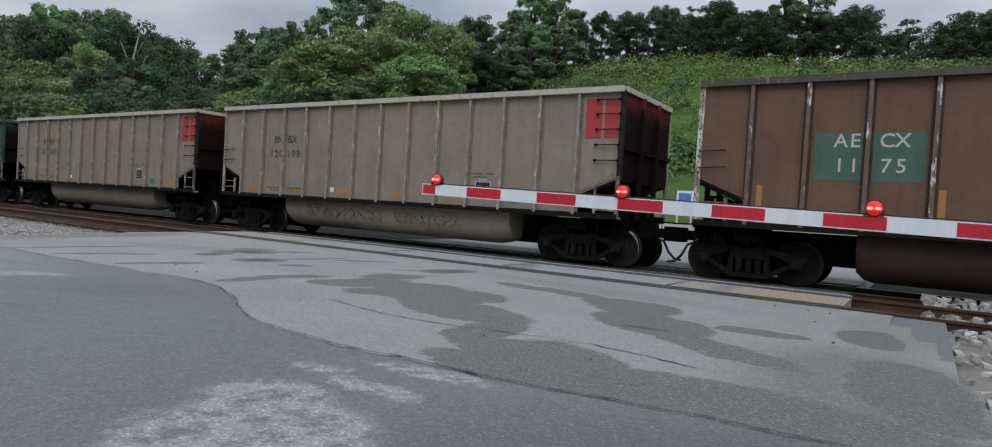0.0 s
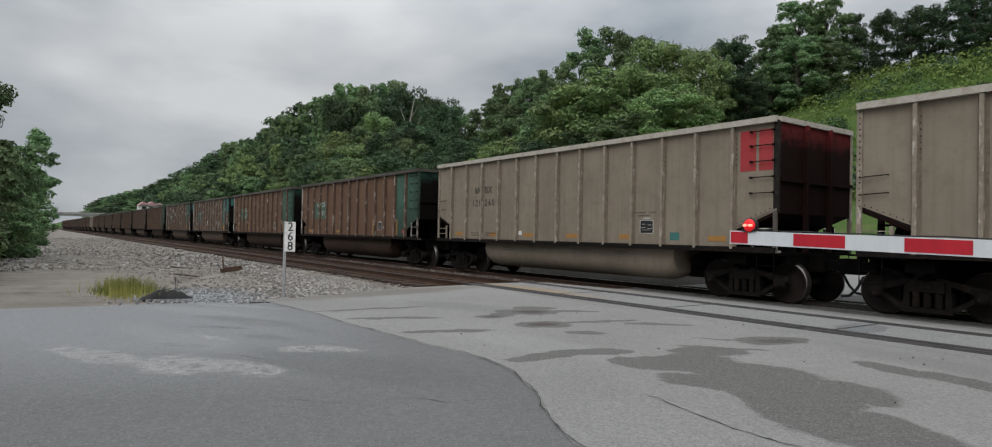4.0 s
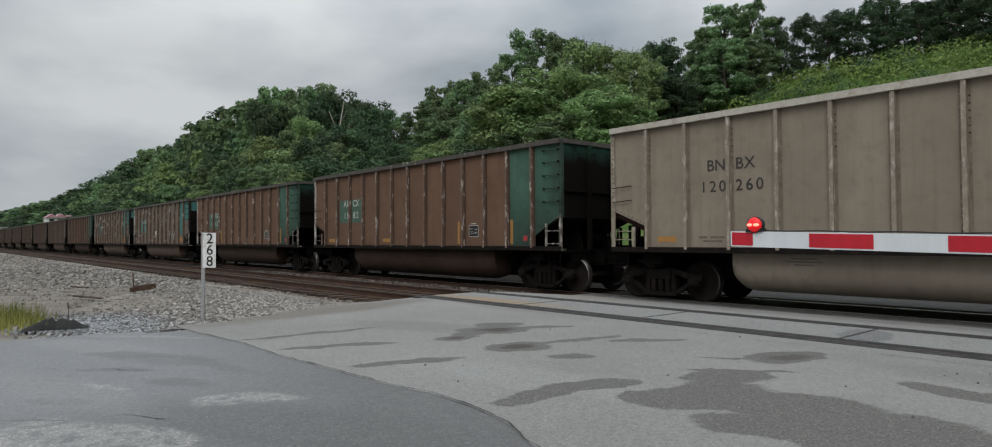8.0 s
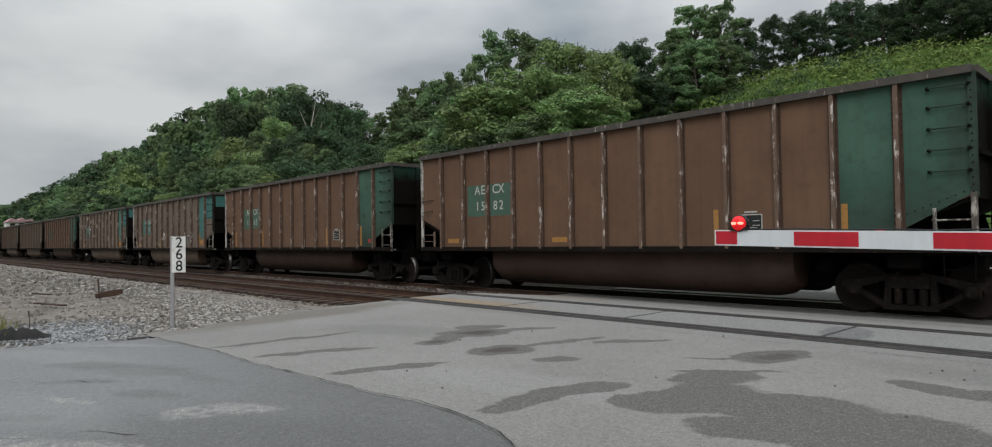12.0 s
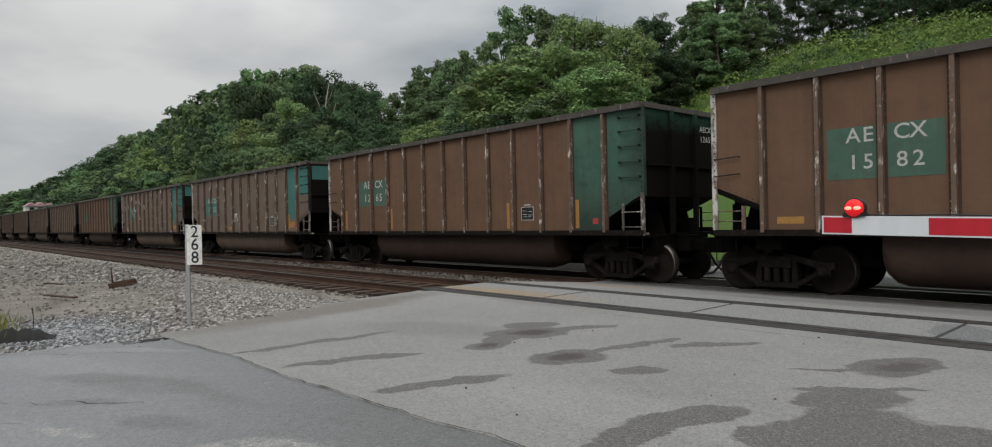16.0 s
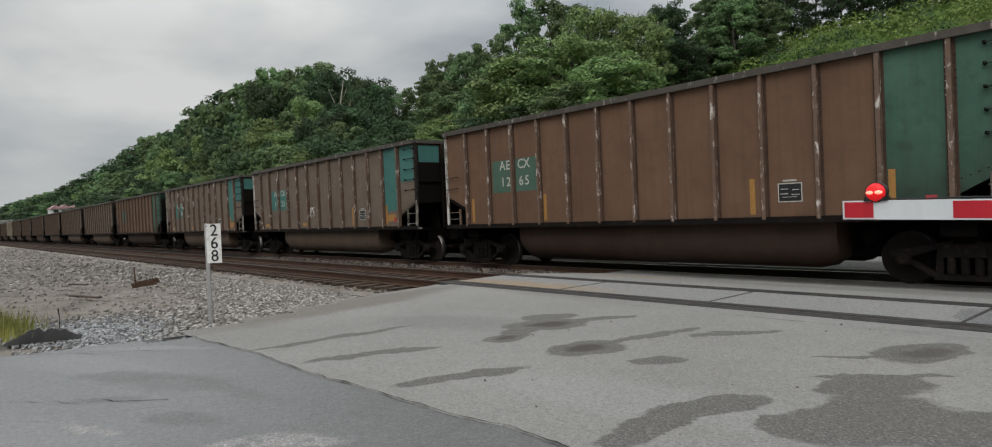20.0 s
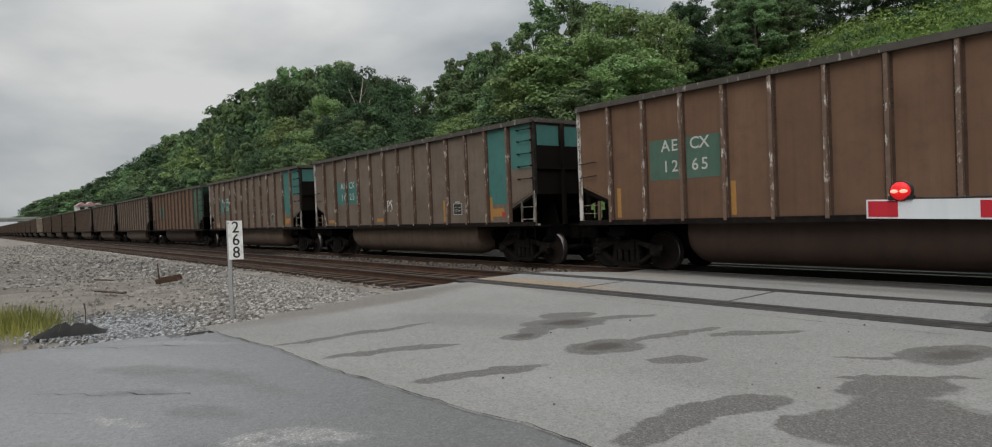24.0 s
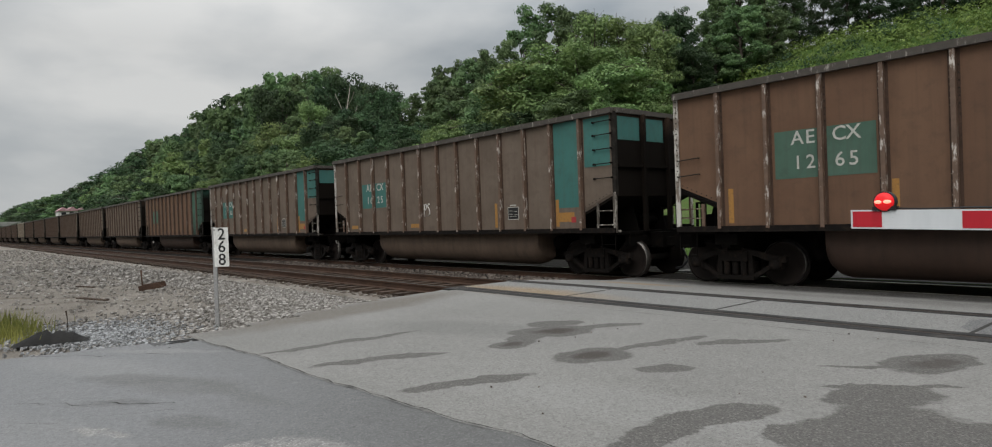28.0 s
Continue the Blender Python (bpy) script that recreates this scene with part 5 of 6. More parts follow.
TRAIN_X = [-33.68, -30.85, -27.9, -24.95, -22.94, -19.7, -16.53, -15.2, -12.61, -10.13, -7.72, -5.4, -3.16, -2.05, 3.3, 4.35, 6.24, 8.09, 9.84, 11.5, 13.17, 14.65, 16.05, 16.7, 19.04, 19.55, 20.55, 21.45, 22.21, 22.83]

CARS = [(-2, "brown", "AECX", ("11", "75")), (-1, "tan", "BNBX", ("120", "198")), (0, "tan", "BNBX", ("120", "260")), (1, "brown", "AECX", ("15", "82")), (2, "brown", "AECX", ("12", "65")),
        (3, "teal", "AECX", ("16", "25")), (4, "teal", "AECX", ("14", "30"))]
TAIL = ["brown", "plain", "plain", "plain", "plain", "plain", "plain", "tanplain", "plain", "plain", "plain", "plain", "plain", "plain", "plain", "plain", "plain", "plain", "plain", "plain", "plain"]
TRAIN = []


def build_train():
    for i, kind, marks, number in CARS:
        TRAIN.append((i, build_car(kind, marks, number)))
    masters = {}
    for j, kind in enumerate(TAIL):
        if kind not in masters:
            masters[kind] = build_car(kind, detail=False)
            TRAIN.append((5 + j, masters[kind]))
        else:
            TRAIN.append((5 + j, copy_thing(masters[kind], Matrix.Identity(4))))
    for i, car in TRAIN:
        if i == 3:
            put("g/scrawl", scrawl, M_WHITE, car, (6.35, 0, 1.72), "white sprayed scrawl")
        if i == -1:
            put("g/graffiti", graffiti, M_GRAFFITI, car, (0, 0, 0), "black sprayed scrawl on the belly")


build_train()


# ---------------------------------------------------------------- crossing gate
def build_gate():
    x0, y0, z0, L, first = -3.53, 6.56, 1.252, 0.571, 0.432
    gate = thing("crossing_gate_arm", "lowered red and white striped crossing gate arm with red lamps", "crossing gate")
    slope = -0.025
    n = 17

    def zc(x):
        return z0 + slope * (x - x0)
    xs = [x0] + [x0 + L * (first + k) for k in range(n)]
    h, t = 0.16, 0.03
    for k in range(n):
        a, b = xs[k], xs[k + 1]
        bm = bmesh.new()
        prism(bm, [(a, zc(a) - h), (b, zc(b) - h), (b, zc(b)), (a, zc(a))], y0, y0 + t)
        blade = part("stripe", bm, M_GATEWHITE, gate, "white edged red stripe" if k % 2 == 0 else "white reflective stripe")
        if k % 2 == 0:
            bm = bmesh.new()
            u, v = a + (0.016 if k == 0 else 0.0), b
            prism(bm, [(u, zc(u) - h + 0.014), (v, zc(v) - h + 0.014), (v, zc(v) - 0.012), (u, zc(u) - 0.012)], y0 - 0.003, y0 + t + 0.003)
            part("red_sheeting", bm, M_GATERED, blade, "red reflective sheeting")
    bm = bmesh.new()
    prism(bm, [(xs[0] + 0.02, zc(xs[0]) - 0.03), (xs[-1], zc(xs[-1]) - 0.03), (xs[-1], zc(xs[-1]) - 0.07), (xs[0] + 0.02, zc(xs[0]) - 0.07)], y0 + t, y0 + t + 0.05)
    part("back_rail", bm, M_GALV, gate, "aluminium stiffening rail")
    bm = bmesh.new()
    tube(bm, [(x, y0 + 0.02, zc(x) + 0.012 + 0.004 * math.sin(x * 9)) for x in np.arange(xs[0] + 0.3, xs[-1], 0.08)], 0.007, 5)
    part("lamp_cable", bm, M_BLACK, gate, "black lamp cable along the top edge")
    for x in (-3.26, -0.37, 2.31):
        z = zc(x) + 0.068
        bm = bmesh.new()
        box(bm, x - 0.09, y0 - 0.02, zc(x) - 0.005, x + 0.09, y0 + 0.06, zc(x) + 0.03)
        lamp = part("lamp_bracket", bm, M_BLACK, gate, "black lamp bracket")
        for dy, nm in ((-0.062, "lens"), (0.062, "rear_lens")):
            bm = bmesh.new()
            lathe(bm, [(0.078, 0.0), (0.078, 0.03), (0.066, 0.05), (0.04, 0.062), (0.0001, 0.066)], (0, 0, 0), "y", 20)
            m = Matrix.Translation((x, y0 + 0.02, z)) @ (Matrix.Rotation(math.pi, 4, "Z") if dy < 0 else Matrix.Identity(4))
            bm.transform(m)
            part(nm, bm, M_LAMP, lamp, "glowing red lens")
        bm = bmesh.new()
        lathe(bm, [(0.08, -0.028), (0.086, -0.028), (0.086, 0.028), (0.08, 0.028)], (x, y0 + 0.02, z), "y", 20)
        part("lamp_housing", bm, M_BLACK, lamp, "black lamp ring")
        for dx in (-0.034, 0.034):
            bm = bmesh.new()
            lathe(bm, [(0.0001, -0.078), (0.022, -0.072), (0.024, -0.04)], (0, 0, 0), "y", 12)
            bm.transform(Matrix.Translation((x + dx, y0 + 0.02, z)) @ Matrix.Diagonal((1.25, 1, 0.7, 1)))
            part("led", bm, M_LAMPHOT, lamp, "bright lamp core")
    # mast and mechanism at the far end of the arm
    xb = xs[-1]
    bm = bmesh.new()
    box(bm, xb - 0.05, y0 - 0.12, zc(xb) - 0.25, xb + 0.45, y0 + 0.35, zc(xb) + 0.3)
    part("mechanism", bm, M_GALV, gate, "grey gate mechanism case")
    bm = bmesh.new()
    tube(bm, [(xb + 0.2, y0 + 0.1, -0.13), (xb + 0.2, y0 + 0.1, 3.4)], 0.06, 12)
    part("mast", bm, M_GALV, gate, "grey steel mast")


build_gate()


# ---------------------------------------------------------------- roadside things
def build_milepost():
    x, y = -10.45, 3.34
    s = thing("number_sign", "white plate with black figures on a grey post in the gravel", "sign")
    u = Vector((0.66, 0.75, 0)).normalized()
    ang = math.degrees(math.atan2(u.y, u.x))
    bm = bmesh.new()
    box(bm, -0.025, -0.012, -0.1, 0.025, 0.012, 1.31)
    for z in np.arange(0.1, 1.3, 0.1):
        box(bm, -0.006, -0.0135, z, 0.006, -0.012, z + 0.012)
    bm.transform(pose(x, y, 0, 0, 0, ang))
    part("post", bm, M_GALV, s, "grey steel channel post")
    bm = bmesh.new()
    box(bm, 0.0, -0.02, 0.77, 0.2, -0.0145, 1.30)
    bm.transform(pose(x, y, 0, 0, 0, ang))
    pl = part("plate", bm, M_WHITE, s, "white plate")
    for k, c in enumerate("268"):
        me = text_mesh(c, 0.22, M_BLACK, "figure")
        t = part("figure", me, M_BLACK, pl, "black figure")
        t.matrix_local = pose(x, y, 0, 0, 0, ang) @ Matrix.Translation((0.108, -0.0225, 1.205 - 0.172 * k)) @ Euler((radians(90), 0, 0)).to_matrix().to_4x4()
    bm = bmesh.new()
    lathe(bm, [(0.012, -0.025), (0.012, -0.019)], (0.012, 0, 1.27), "y", 8)
    bm.transform(pose(x, y, 0, 0, 0, ang))
    part("bolt", bm, M_GALV, s)


build_milepost()


# ---------------------------------------------------------------- trees
def leaf_cloud(rng, centres, radii, count, size, rise=0.25):
    """Leaf sprays on the outside of clumps: small bent blades that face out and up."""
    w = np.array([r[0] * r[1] for r in radii])
    pick = rng.choice(len(centres), count, p=w / w.sum())
    d = rng.normal(size=(count, 3))
    d[:, 2] += rise
    d /= np.linalg.norm(d, axis=1)[:, None]
    rad = 0.6 + 0.46 * rng.random(count) + 0.42 * rng.random(count) ** 4
    pos = np.array(centres)[pick] + d * np.array(radii)[pick] * rad[:, None]
    n = d + rng.normal(size=(count, 3)) * 0.42
    n[:, 2] += 0.35
    n /= np.linalg.norm(n, axis=1)[:, None]
    a = np.cross(n, rng.normal(size=(count, 3)))
    a /= np.linalg.norm(a, axis=1)[:, None] + 1e-6
    b = np.cross(n, a)
    s = size * (0.5 + 1.0 * rng.random(count))[:, None]
    p0, p1, p2, p3 = pos - a * s - n * s * 0.2, pos + b * s * 0.6, pos + a * s - n * s * 0.25, pos - b * s * 0.6
    V = np.stack([p0, p1, p2, p3], 1).reshape(-1, 3)
    F = np.arange(count * 4).reshape(-1, 4)
    return V.tolist(), F.tolist()


def tree_meshes(seed, h, spread, leaf, count, size, trunk_frac=0.25, open_crown=False):
    rng = np.random.default_rng(seed)
    bm = bmesh.new()
    lean = rng.normal(0, 0.04, 2)
    top = Vector((lean[0] * h, lean[1] * h, h * 0.86))
    tube(bm, [(0, 0, -0.6), (lean[0] * h * 0.3, lean[1] * h * 0.3, h * 0.3), (lean[0] * h * 0.7, lean[1] * h * 0.7, h * 0.6), top], [h * 0.022, h * 0.017, h * 0.011, h * 0.003], 7)
    centres, radii = [], []
    n = 19 if not open_crown else 15
    for k in range(n):
        u = (k + 0.5) / n
        f = trunk_frac + (1 - trunk_frac) * u
        prof = max(0.2, math.sin(math.pi * (0.14 + 0.78 * u))) ** 0.7
        a = k * 2.4 + 0.8 * rng.random()
        r = spread * prof * (0.35 + 0.5 * rng.random())
        c = Vector((math.cos(a) * r + lean[0] * h * f, math.sin(a) * r + lean[1] * h * f, h * (f - 0.05 + 0.04 * rng.random())))
        base = Vector((lean[0] * h * f * 0.7, lean[1] * h * f * 0.7, h * f * 0.68))
        tube(bm, [base, (base + c) / 2 + Vector((0, 0, 0.03 * h)), c], [h * 0.008, h * 0.005, h * 0.002], 5)
        q = spread * (0.26 + 0.16 * rng.random()) * (0.8 if open_crown else 1)
        centres.append(tuple(c))
        radii.append((q * 0.62, q * 0.62, q * 0.5))
        for _ in range(6 if not open_crown else 5):
            o = rng.normal(size=3)
            o[2] = abs(o[2]) * 0.9 - 0.25
            o *= q * rng.uniform(0.75, 1.15) / (np.linalg.norm(o) + 1e-6)
            g = q * rng.uniform(0.32, 0.56)
            centres.append((c.x + o[0], c.y + o[1], c.z + o[2]))
            radii.append((g * rng.uniform(0.9, 1.4), g * rng.uniform(0.9, 1.4), g * rng.uniform(0.6, 0.95)))
            tube(bm, [c, c + Vector(o) * 0.9], [h * 0.0022, h * 0.0012], 4, False)
    V, F = leaf_cloud(rng, centres, radii, count, size)
    V = np.array(V)
    V[:, 2] *= h / np.percentile(V[:, 2], 99.6)
    out = np.percentile(np.hypot(V[:, 0], V[:, 1]), 96)
    V[:, :2] *= spread / out
    return mesh_of(bm, "trunk", M_BARK), pydata("crown", V.tolist(), F, leaf)


TREES, FAR_TREES = [], []


def tree_kinds():
    """Each kind twice: with fine sprays for the near slopes, with fewer and larger ones for far off."""
    specs = [(14, 4.4, M_LEAF, 0.06, False), (14, 3.6, M_LEAF, 0.2, True), (12, 4.6, M_LEAFLIGHT, 0.05, False), (13, 4.2, M_LEAF, 0.05, False),
             (8, 3.2, M_LEAFDARK, 0.1, False), (9, 2.8, M_LEAFDARK, 0.22, True), (8, 3.4, M_LEAFDARK, 0.06, False), (10, 4.2, M_LEAFDARK, 0.04, False)]
    for i, (h, sp, leaf, tf, op) in enumerate(specs):
        size = 0.0128 * h if not op else 0.0105 * h
        TREES.append((h, *tree_meshes(20 + i, h, sp, leaf, 17000 if not op else 8000, size, tf, op)))
        FAR_TREES.append((h, *tree_meshes(40 + i, h, sp, leaf, 4200 if not op else 2600, size * 1.75, tf, op)))


tree_kinds()
TREE_LABEL = ["leafy green broadleaf tree on the hill", "tall thin-crowned green tree on the hill", "bright green broad tree on the hill", "leafy green tree on the hill", "dark green tree on the hilltop", "dark open-crowned tree on the hilltop", "dark rounded tree on the hilltop", "dark green bushy tree on the hill"]


def plant(kind, x, y, h, group, wide=1.0, z=None):
    base, trunk, crown = (FAR_TREES if x < -135 else TREES)[kind]
    s = h / base
    t = thing("tree", TREE_LABEL[kind], "tree", group)
    z = height(x, y) if z is None else z
    t.matrix_basis = Matrix.Translation((x, y, z - 0.1)) @ Matrix.Rotation(random.uniform(0, 6.28), 4, "Z") @ Matrix.Diagonal((s * wide, s * wide, s, 1))
    for name, me in (("trunk", trunk), ("crown", crown)):
        o = new(name, me)
        o.parent = t
    return t


SKY_X = [-930, -584, -396, -293, -245, -209, -196, -180, -168, -142, -124, -108, -98, -93, -89, -82, -75, -67, -63, -58, -53, -51, -46.7, -44.5, -42, -38, -37.3, -33.7, -30.4, -28.6, -26.8, -25.2, -22.2]
SKY_Z = [30, 28.2, 27.6, 30.6, 33.9, 32.8, 35.8, 36.8, 37.0, 34.5, 32.5, 28.3, 24.1, 21.6, 22.3, 25, 24.8, 25.6, 27.5, 27.5, 25.8, 24.6, 23.2, 22.3, 22.6, 21.4, 23.0, 24.4, 23.3, 21.2, 21.4, 19.8, 21]


def skyline(x, y):
    """How high the crowns reach at a place on the hillside."""
    return float(np.interp(x * 60 / y, SKY_X, SKY_Z)) * y / 60


def build_woods():
    rnd = random.Random(11)
    x = -84.0
    while x > -930:
        step = 4.6 if x > -140 else 6.8 if x > -260 else 12 if x > -450 else 24
        big = 1.0 if x > -260 else 1.5 if x > -450 else 2.4
        y = 60 + rnd.uniform(-2, 2)
        h = max(6, skyline(x, y) - height(x, y)) * rnd.uniform(0.92, 1.02)
        plant(rnd.choice([7, 7, 0, 7] if -122 < x < -97 else [0, 3, 1, 0, 3] if x > -170 else [0, 3, 7, 7, 0]), x, y, h, "wooded hillside", big * rnd.uniform(0.7, 0.95))
        for yy, drop in ((51, 0.9), (42, 0.78), (33, 0.6)):
            if x < -450 and yy != 42:
                continue
            y = yy + rnd.uniform(-3, 3)
            xx = x * yy / 60 + rnd.uniform(-2, 2)
            if xx > -50 or (-249 < xx < -60 and y < 6 - 0.1276 * (xx + 1)):
                continue
            h = max(3.5, skyline(xx, y) * drop * rnd.uniform(0.8, 1.04) - height(xx, y))
            at = xx * 60 / y
            kinds = [7, 4, 7, 0] if -125 < at < -95 else [2, 2, 0, 7] if -150 < at and yy < 45 else [0, 7, 7, 3, 2, 7, 0, 3]
            plant(rnd.choice(kinds), xx, y, h, "wooded hillside", big * min(2.0, 6 / h + 0.55) * rnd.uniform(0.75, 1.05))
        x -= step * rnd.uniform(0.8, 1.2)
    # the trees that stand before the open slope: place along the skyline, depth, share of its height, kind, width
    for at, y, top, k, w in ((-85, 59, 0.96, 1, 0.9), (-81, 60, 0.99, 3, 0.8), (-77, 58, 1.0, 0, 0.85), (-73, 60, 0.98, 3, 0.8), (-69, 58, 1.0, 0, 0.85), (-65, 62, 1.0, 1, 0.85), (-61.5, 63, 1.03, 1, 0.9),
                             (-58, 62, 1.02, 1, 0.9), (-55, 60, 1.0, 3, 0.75), (-52, 57, 0.98, 2, 0.8), (-48.5, 58, 0.99, 2, 0.8), (-45.5, 57, 0.98, 2, 0.8), (-43, 60, 0.92, 3, 0.7),
                             (-87, 50, 0.78, 7, 1.0), (-80, 50, 0.80, 3, 1.0), (-75, 48, 0.74, 0, 1.05), (-69, 50, 0.84, 3, 1.0), (-64, 49, 0.80, 2, 1.05), (-59, 51, 0.82, 2, 1.0), (-54.5, 51, 0.84, 2, 1.0), (-50, 50, 0.78, 2, 1.1),
                             (-46.5, 51, 0.76, 2, 1.0), (-66, 45, 0.62, 7, 1.2), (-58, 45, 0.62, 3, 1.2), (-51, 46, 0.60, 2, 1.2), (-74, 44, 0.6, 7, 1.2), (-82, 44, 0.6, 2, 1.2),
                             (-41.6, 68, 1.0, 4, 0.8), (-40, 70, 0.98, 7, 0.75), (-42.5, 63, 0.86, 4, 1.0), (-39.6, 62, 0.82, 4, 1.0), (-36.6, 69, 0.96, 3, 0.9), (-34.2, 71, 1.0, 0, 1.05), (-31.6, 72, 1.0, 3, 0.95), (-37.0, 66, 0.84, 0, 1.0), (-34, 67, 0.86, 3, 1.0), (-31.4, 69, 0.86, 0, 0.9),
                             (-28.3, 75, 1.0, 6, 0.85), (-26.3, 76, 1.0, 4, 0.8), (-24.0, 76, 0.98, 6, 0.85)):
        x = at * y / 60
        plant(k, x, y, skyline(x, y) * top - height(x, y), "wooded hillside", w * (1.25 if top < 0.9 else 1.0))
    # dark row along the hilltop
    x = -29.0
    while x < 45:
        y = 77 + rnd.uniform(-1.5, 3)
        plant(rnd.choice([4, 4, 5, 6, 7]), x, y, rnd.uniform(5.6, 8.2) * (1 if x < -14 else 0.85), "hilltop row", rnd.uniform(0.85, 1.15))
        plant(rnd.choice([4, 6, 7]), x + 2, y + 6, rnd.uniform(5.6, 8.0), "hilltop row", 1.1)
        x += rnd.uniform(3.0, 4.4)
    plant(1, -9.0, 78, 12.5, "hilltop row", 1.0)
    plant(1, -12.5, 79, 11.5, "hilltop row", 0.8)
    # a dead, pale trunk that shows among the crowns
    snag = thing("dead_tree", "bare pale dead tree standing among the woods", "tree", "wooded hillside")
    bm = bmesh.new()
    tube(bm, [(0, 0, 0), (0.5, 0, 7), (-0.2, 0, 13), (0.9, 0, 18.5)], [0.28, 0.22, 0.15, 0.05], 7)
    part("trunk", bm, M_SNAG, snag)
    for z, dx, dz, r in ((11, 2.2, 4.5, 0.09), (13.5, -2.0, 4.0, 0.08), (15, 1.6, 2.6, 0.06), (9.5, -2.6, 2.8, 0.08)):
        bm = bmesh.new()
        tube(bm, [(0, 0, z), (dx * 0.6, 0.2, z + dz * 0.5), (dx, 0, z + dz)], [r, r * 0.7, r * 0.3], 5)
        part("limb", bm, M_SNAG, snag)
    snag.matrix_basis = pose(-98.5, 51.5, height(-98.5, 51.5) - 0.2, 0, 0, 30)


M_SNAG = surface("pale_dead_wood", (0.22, 0.20, 0.17), (0.32, 0.30, 0.26), (0.14, 0.12, 0.10), 2.0, 20.0, 0.95, 0, 0.3)
build_woods()


def build_shrubs():
    rng = np.random.default_rng(3)
    cs, rs = [], []
    for _ in range(1500):
        x, y = rng.uniform(-62, 45), 44 + 34 * rng.random() ** 0.8
        q = rng.uniform(0.5, 1.25) * (1.5 if y < 52 else 1)
        cs.append((x, y, height(x, y) + q * 0.25))
        rs.append((q * 1.5, q * 1.3, q * 0.75))
    V, F = leaf_cloud(rng, cs, rs, 90000, 0.15)
    tagged(new("hillside_shrubs", pydata("hillside_shrubs", V, F, M_SHRUB)), "bright green shrubs and vines covering the hillside", "shrubs", kind="stuff")
    cs, rs = [], []
    for _ in range(95):
        x, y = rng.uniform(-34, 45), 50 + 25 * rng.random()
        q = rng.uniform(0.5, 1.1)
        cs.append((x, y, height(x, y) + q * 0.5))
        rs.append((q * 1.3, q * 1.2, q))
    V, F = leaf_cloud(rng, cs, rs, 15000, 0.12)
    tagged(new("slope_bushes", pydata("slope_bushes", V, F, M_LEAFDARK)), "darker green bushes scattered over the slope", "shrubs", kind="stuff")
    cs, rs = [], []
    for _ in range(160):
        x, y = rng.uniform(-62, 45), 45 + 4 * rng.random()
        q = rng.uniform(0.9, 1.9)
        cs.append((x, y, height(x, y) + q * 0.5))
        rs.append((q * 1.2, q, q * 0.9))
    V, F = leaf_cloud(rng, cs, rs, 14000, 0.22)
    tagged(new("foot_thicket", pydata("foot_thicket", V, F, M_LEAFDARK)), "dark green thicket at the foot of the hill", "shrubs", kind="stuff")


build_shrubs()


def build_west_side():
    rnd = random.Random(4)
    for x, y, h, k, w in ((-15.5, -3.7, 3.2, 2, 1.3), (-18, -3.4, 4.2, 2, 1.15), (-20, -5.4, 5.6, 0, 1.2), (-24, -2.3, 7.0, 0, 1.0), (-26, -4.6, 5.6, 7, 1.2), (-29, -1.2, 4.6, 3, 1.25), (-34, -0.7, 5.8, 1, 0.9), (-38, -2.4, 4.4, 0, 1.2), (-46, -0.8, 4.6, 3, 1.2),
                          (-56, -1.7, 5.0, 0, 1.3), (-70, -1.8, 5.2, 3, 1.4), (-90, -2.0, 6.0, 0, 1.6), (-118, -3, 7.0, 3, 2.0), (-150, -4, 9, 0, 2.0), (-200, -6, 10, 0, 2.5), (-270, -7, 12, 3, 3.0)):
        plant(k, x, y, h, "trees beside the lot", w, -0.3)
    rng = np.random.default_rng(8)
    cs, rs = [], []
    for _ in range(170):
        x = -11.5 - 45 * rng.random() ** 1.4
        y = -1.9 - 3.0 * rng.random()
        q = rng.uniform(0.25, 0.8)
        cs.append((x, y, q * 0.35 - 0.1))
        rs.append((q * 1.3, q, q * 0.8))
    V, F = leaf_cloud(rng, cs, rs, 30000, 0.085)
    GV, GF = [], []
    for _ in range(7000):
        x, y = -11.0 - 34 * rng.random() ** 1.3, -1.35 - 2.3 * rng.random()
        a, hgt, ln = rng.random() * 6.28, 0.18 + 0.4 * rng.random() ** 2, 0.12 * rng.normal(size=2)
        k = len(GV)
        GV += [(x - 0.02 * math.cos(a), y - 0.02 * math.sin(a), -0.3), (x + 0.02 * math.cos(a), y + 0.02 * math.sin(a), -0.3), (x + ln[0], y + ln[1], hgt - 0.1)]
        GF.append((k, k + 1, k + 2))
    tagged(new("verge_grass", pydata("verge_grass", GV, GF, M_SHRUB)), "tall bright green grass along the lot's edge", "grass", kind="stuff")
    tagged(new("verge_weeds", pydata("verge_weeds", V, F, M_SHRUB)), "bright green weeds at the edge of the gravel lot", "weeds", kind="stuff")
    V, F = [], []
    for _ in range(1500):
        x, y = -12.3 + rng.normal(0, 0.55), 1.05 + rng.normal(0, 0.22)
        a, hgt, ln = rng.random() * 6.28, 0.08 + 0.28 * rng.random() ** 1.5, 0.07 * rng.normal(size=2)
        k = len(V)
        V += [(x - 0.008 * math.cos(a), y - 0.008 * math.sin(a), -0.07), (x + 0.008 * math.cos(a), y + 0.008 * math.sin(a), -0.07), (x + ln[0], y + ln[1], -0.06 + hgt)]
        F.append((k, k + 1, k + 2))
    tagged(new("gravel_weeds", pydata("gravel_weeds", V, F, M_STRAW)), "yellow-green weeds growing in the gravel", "weeds", kind="stuff")


build_west_side()


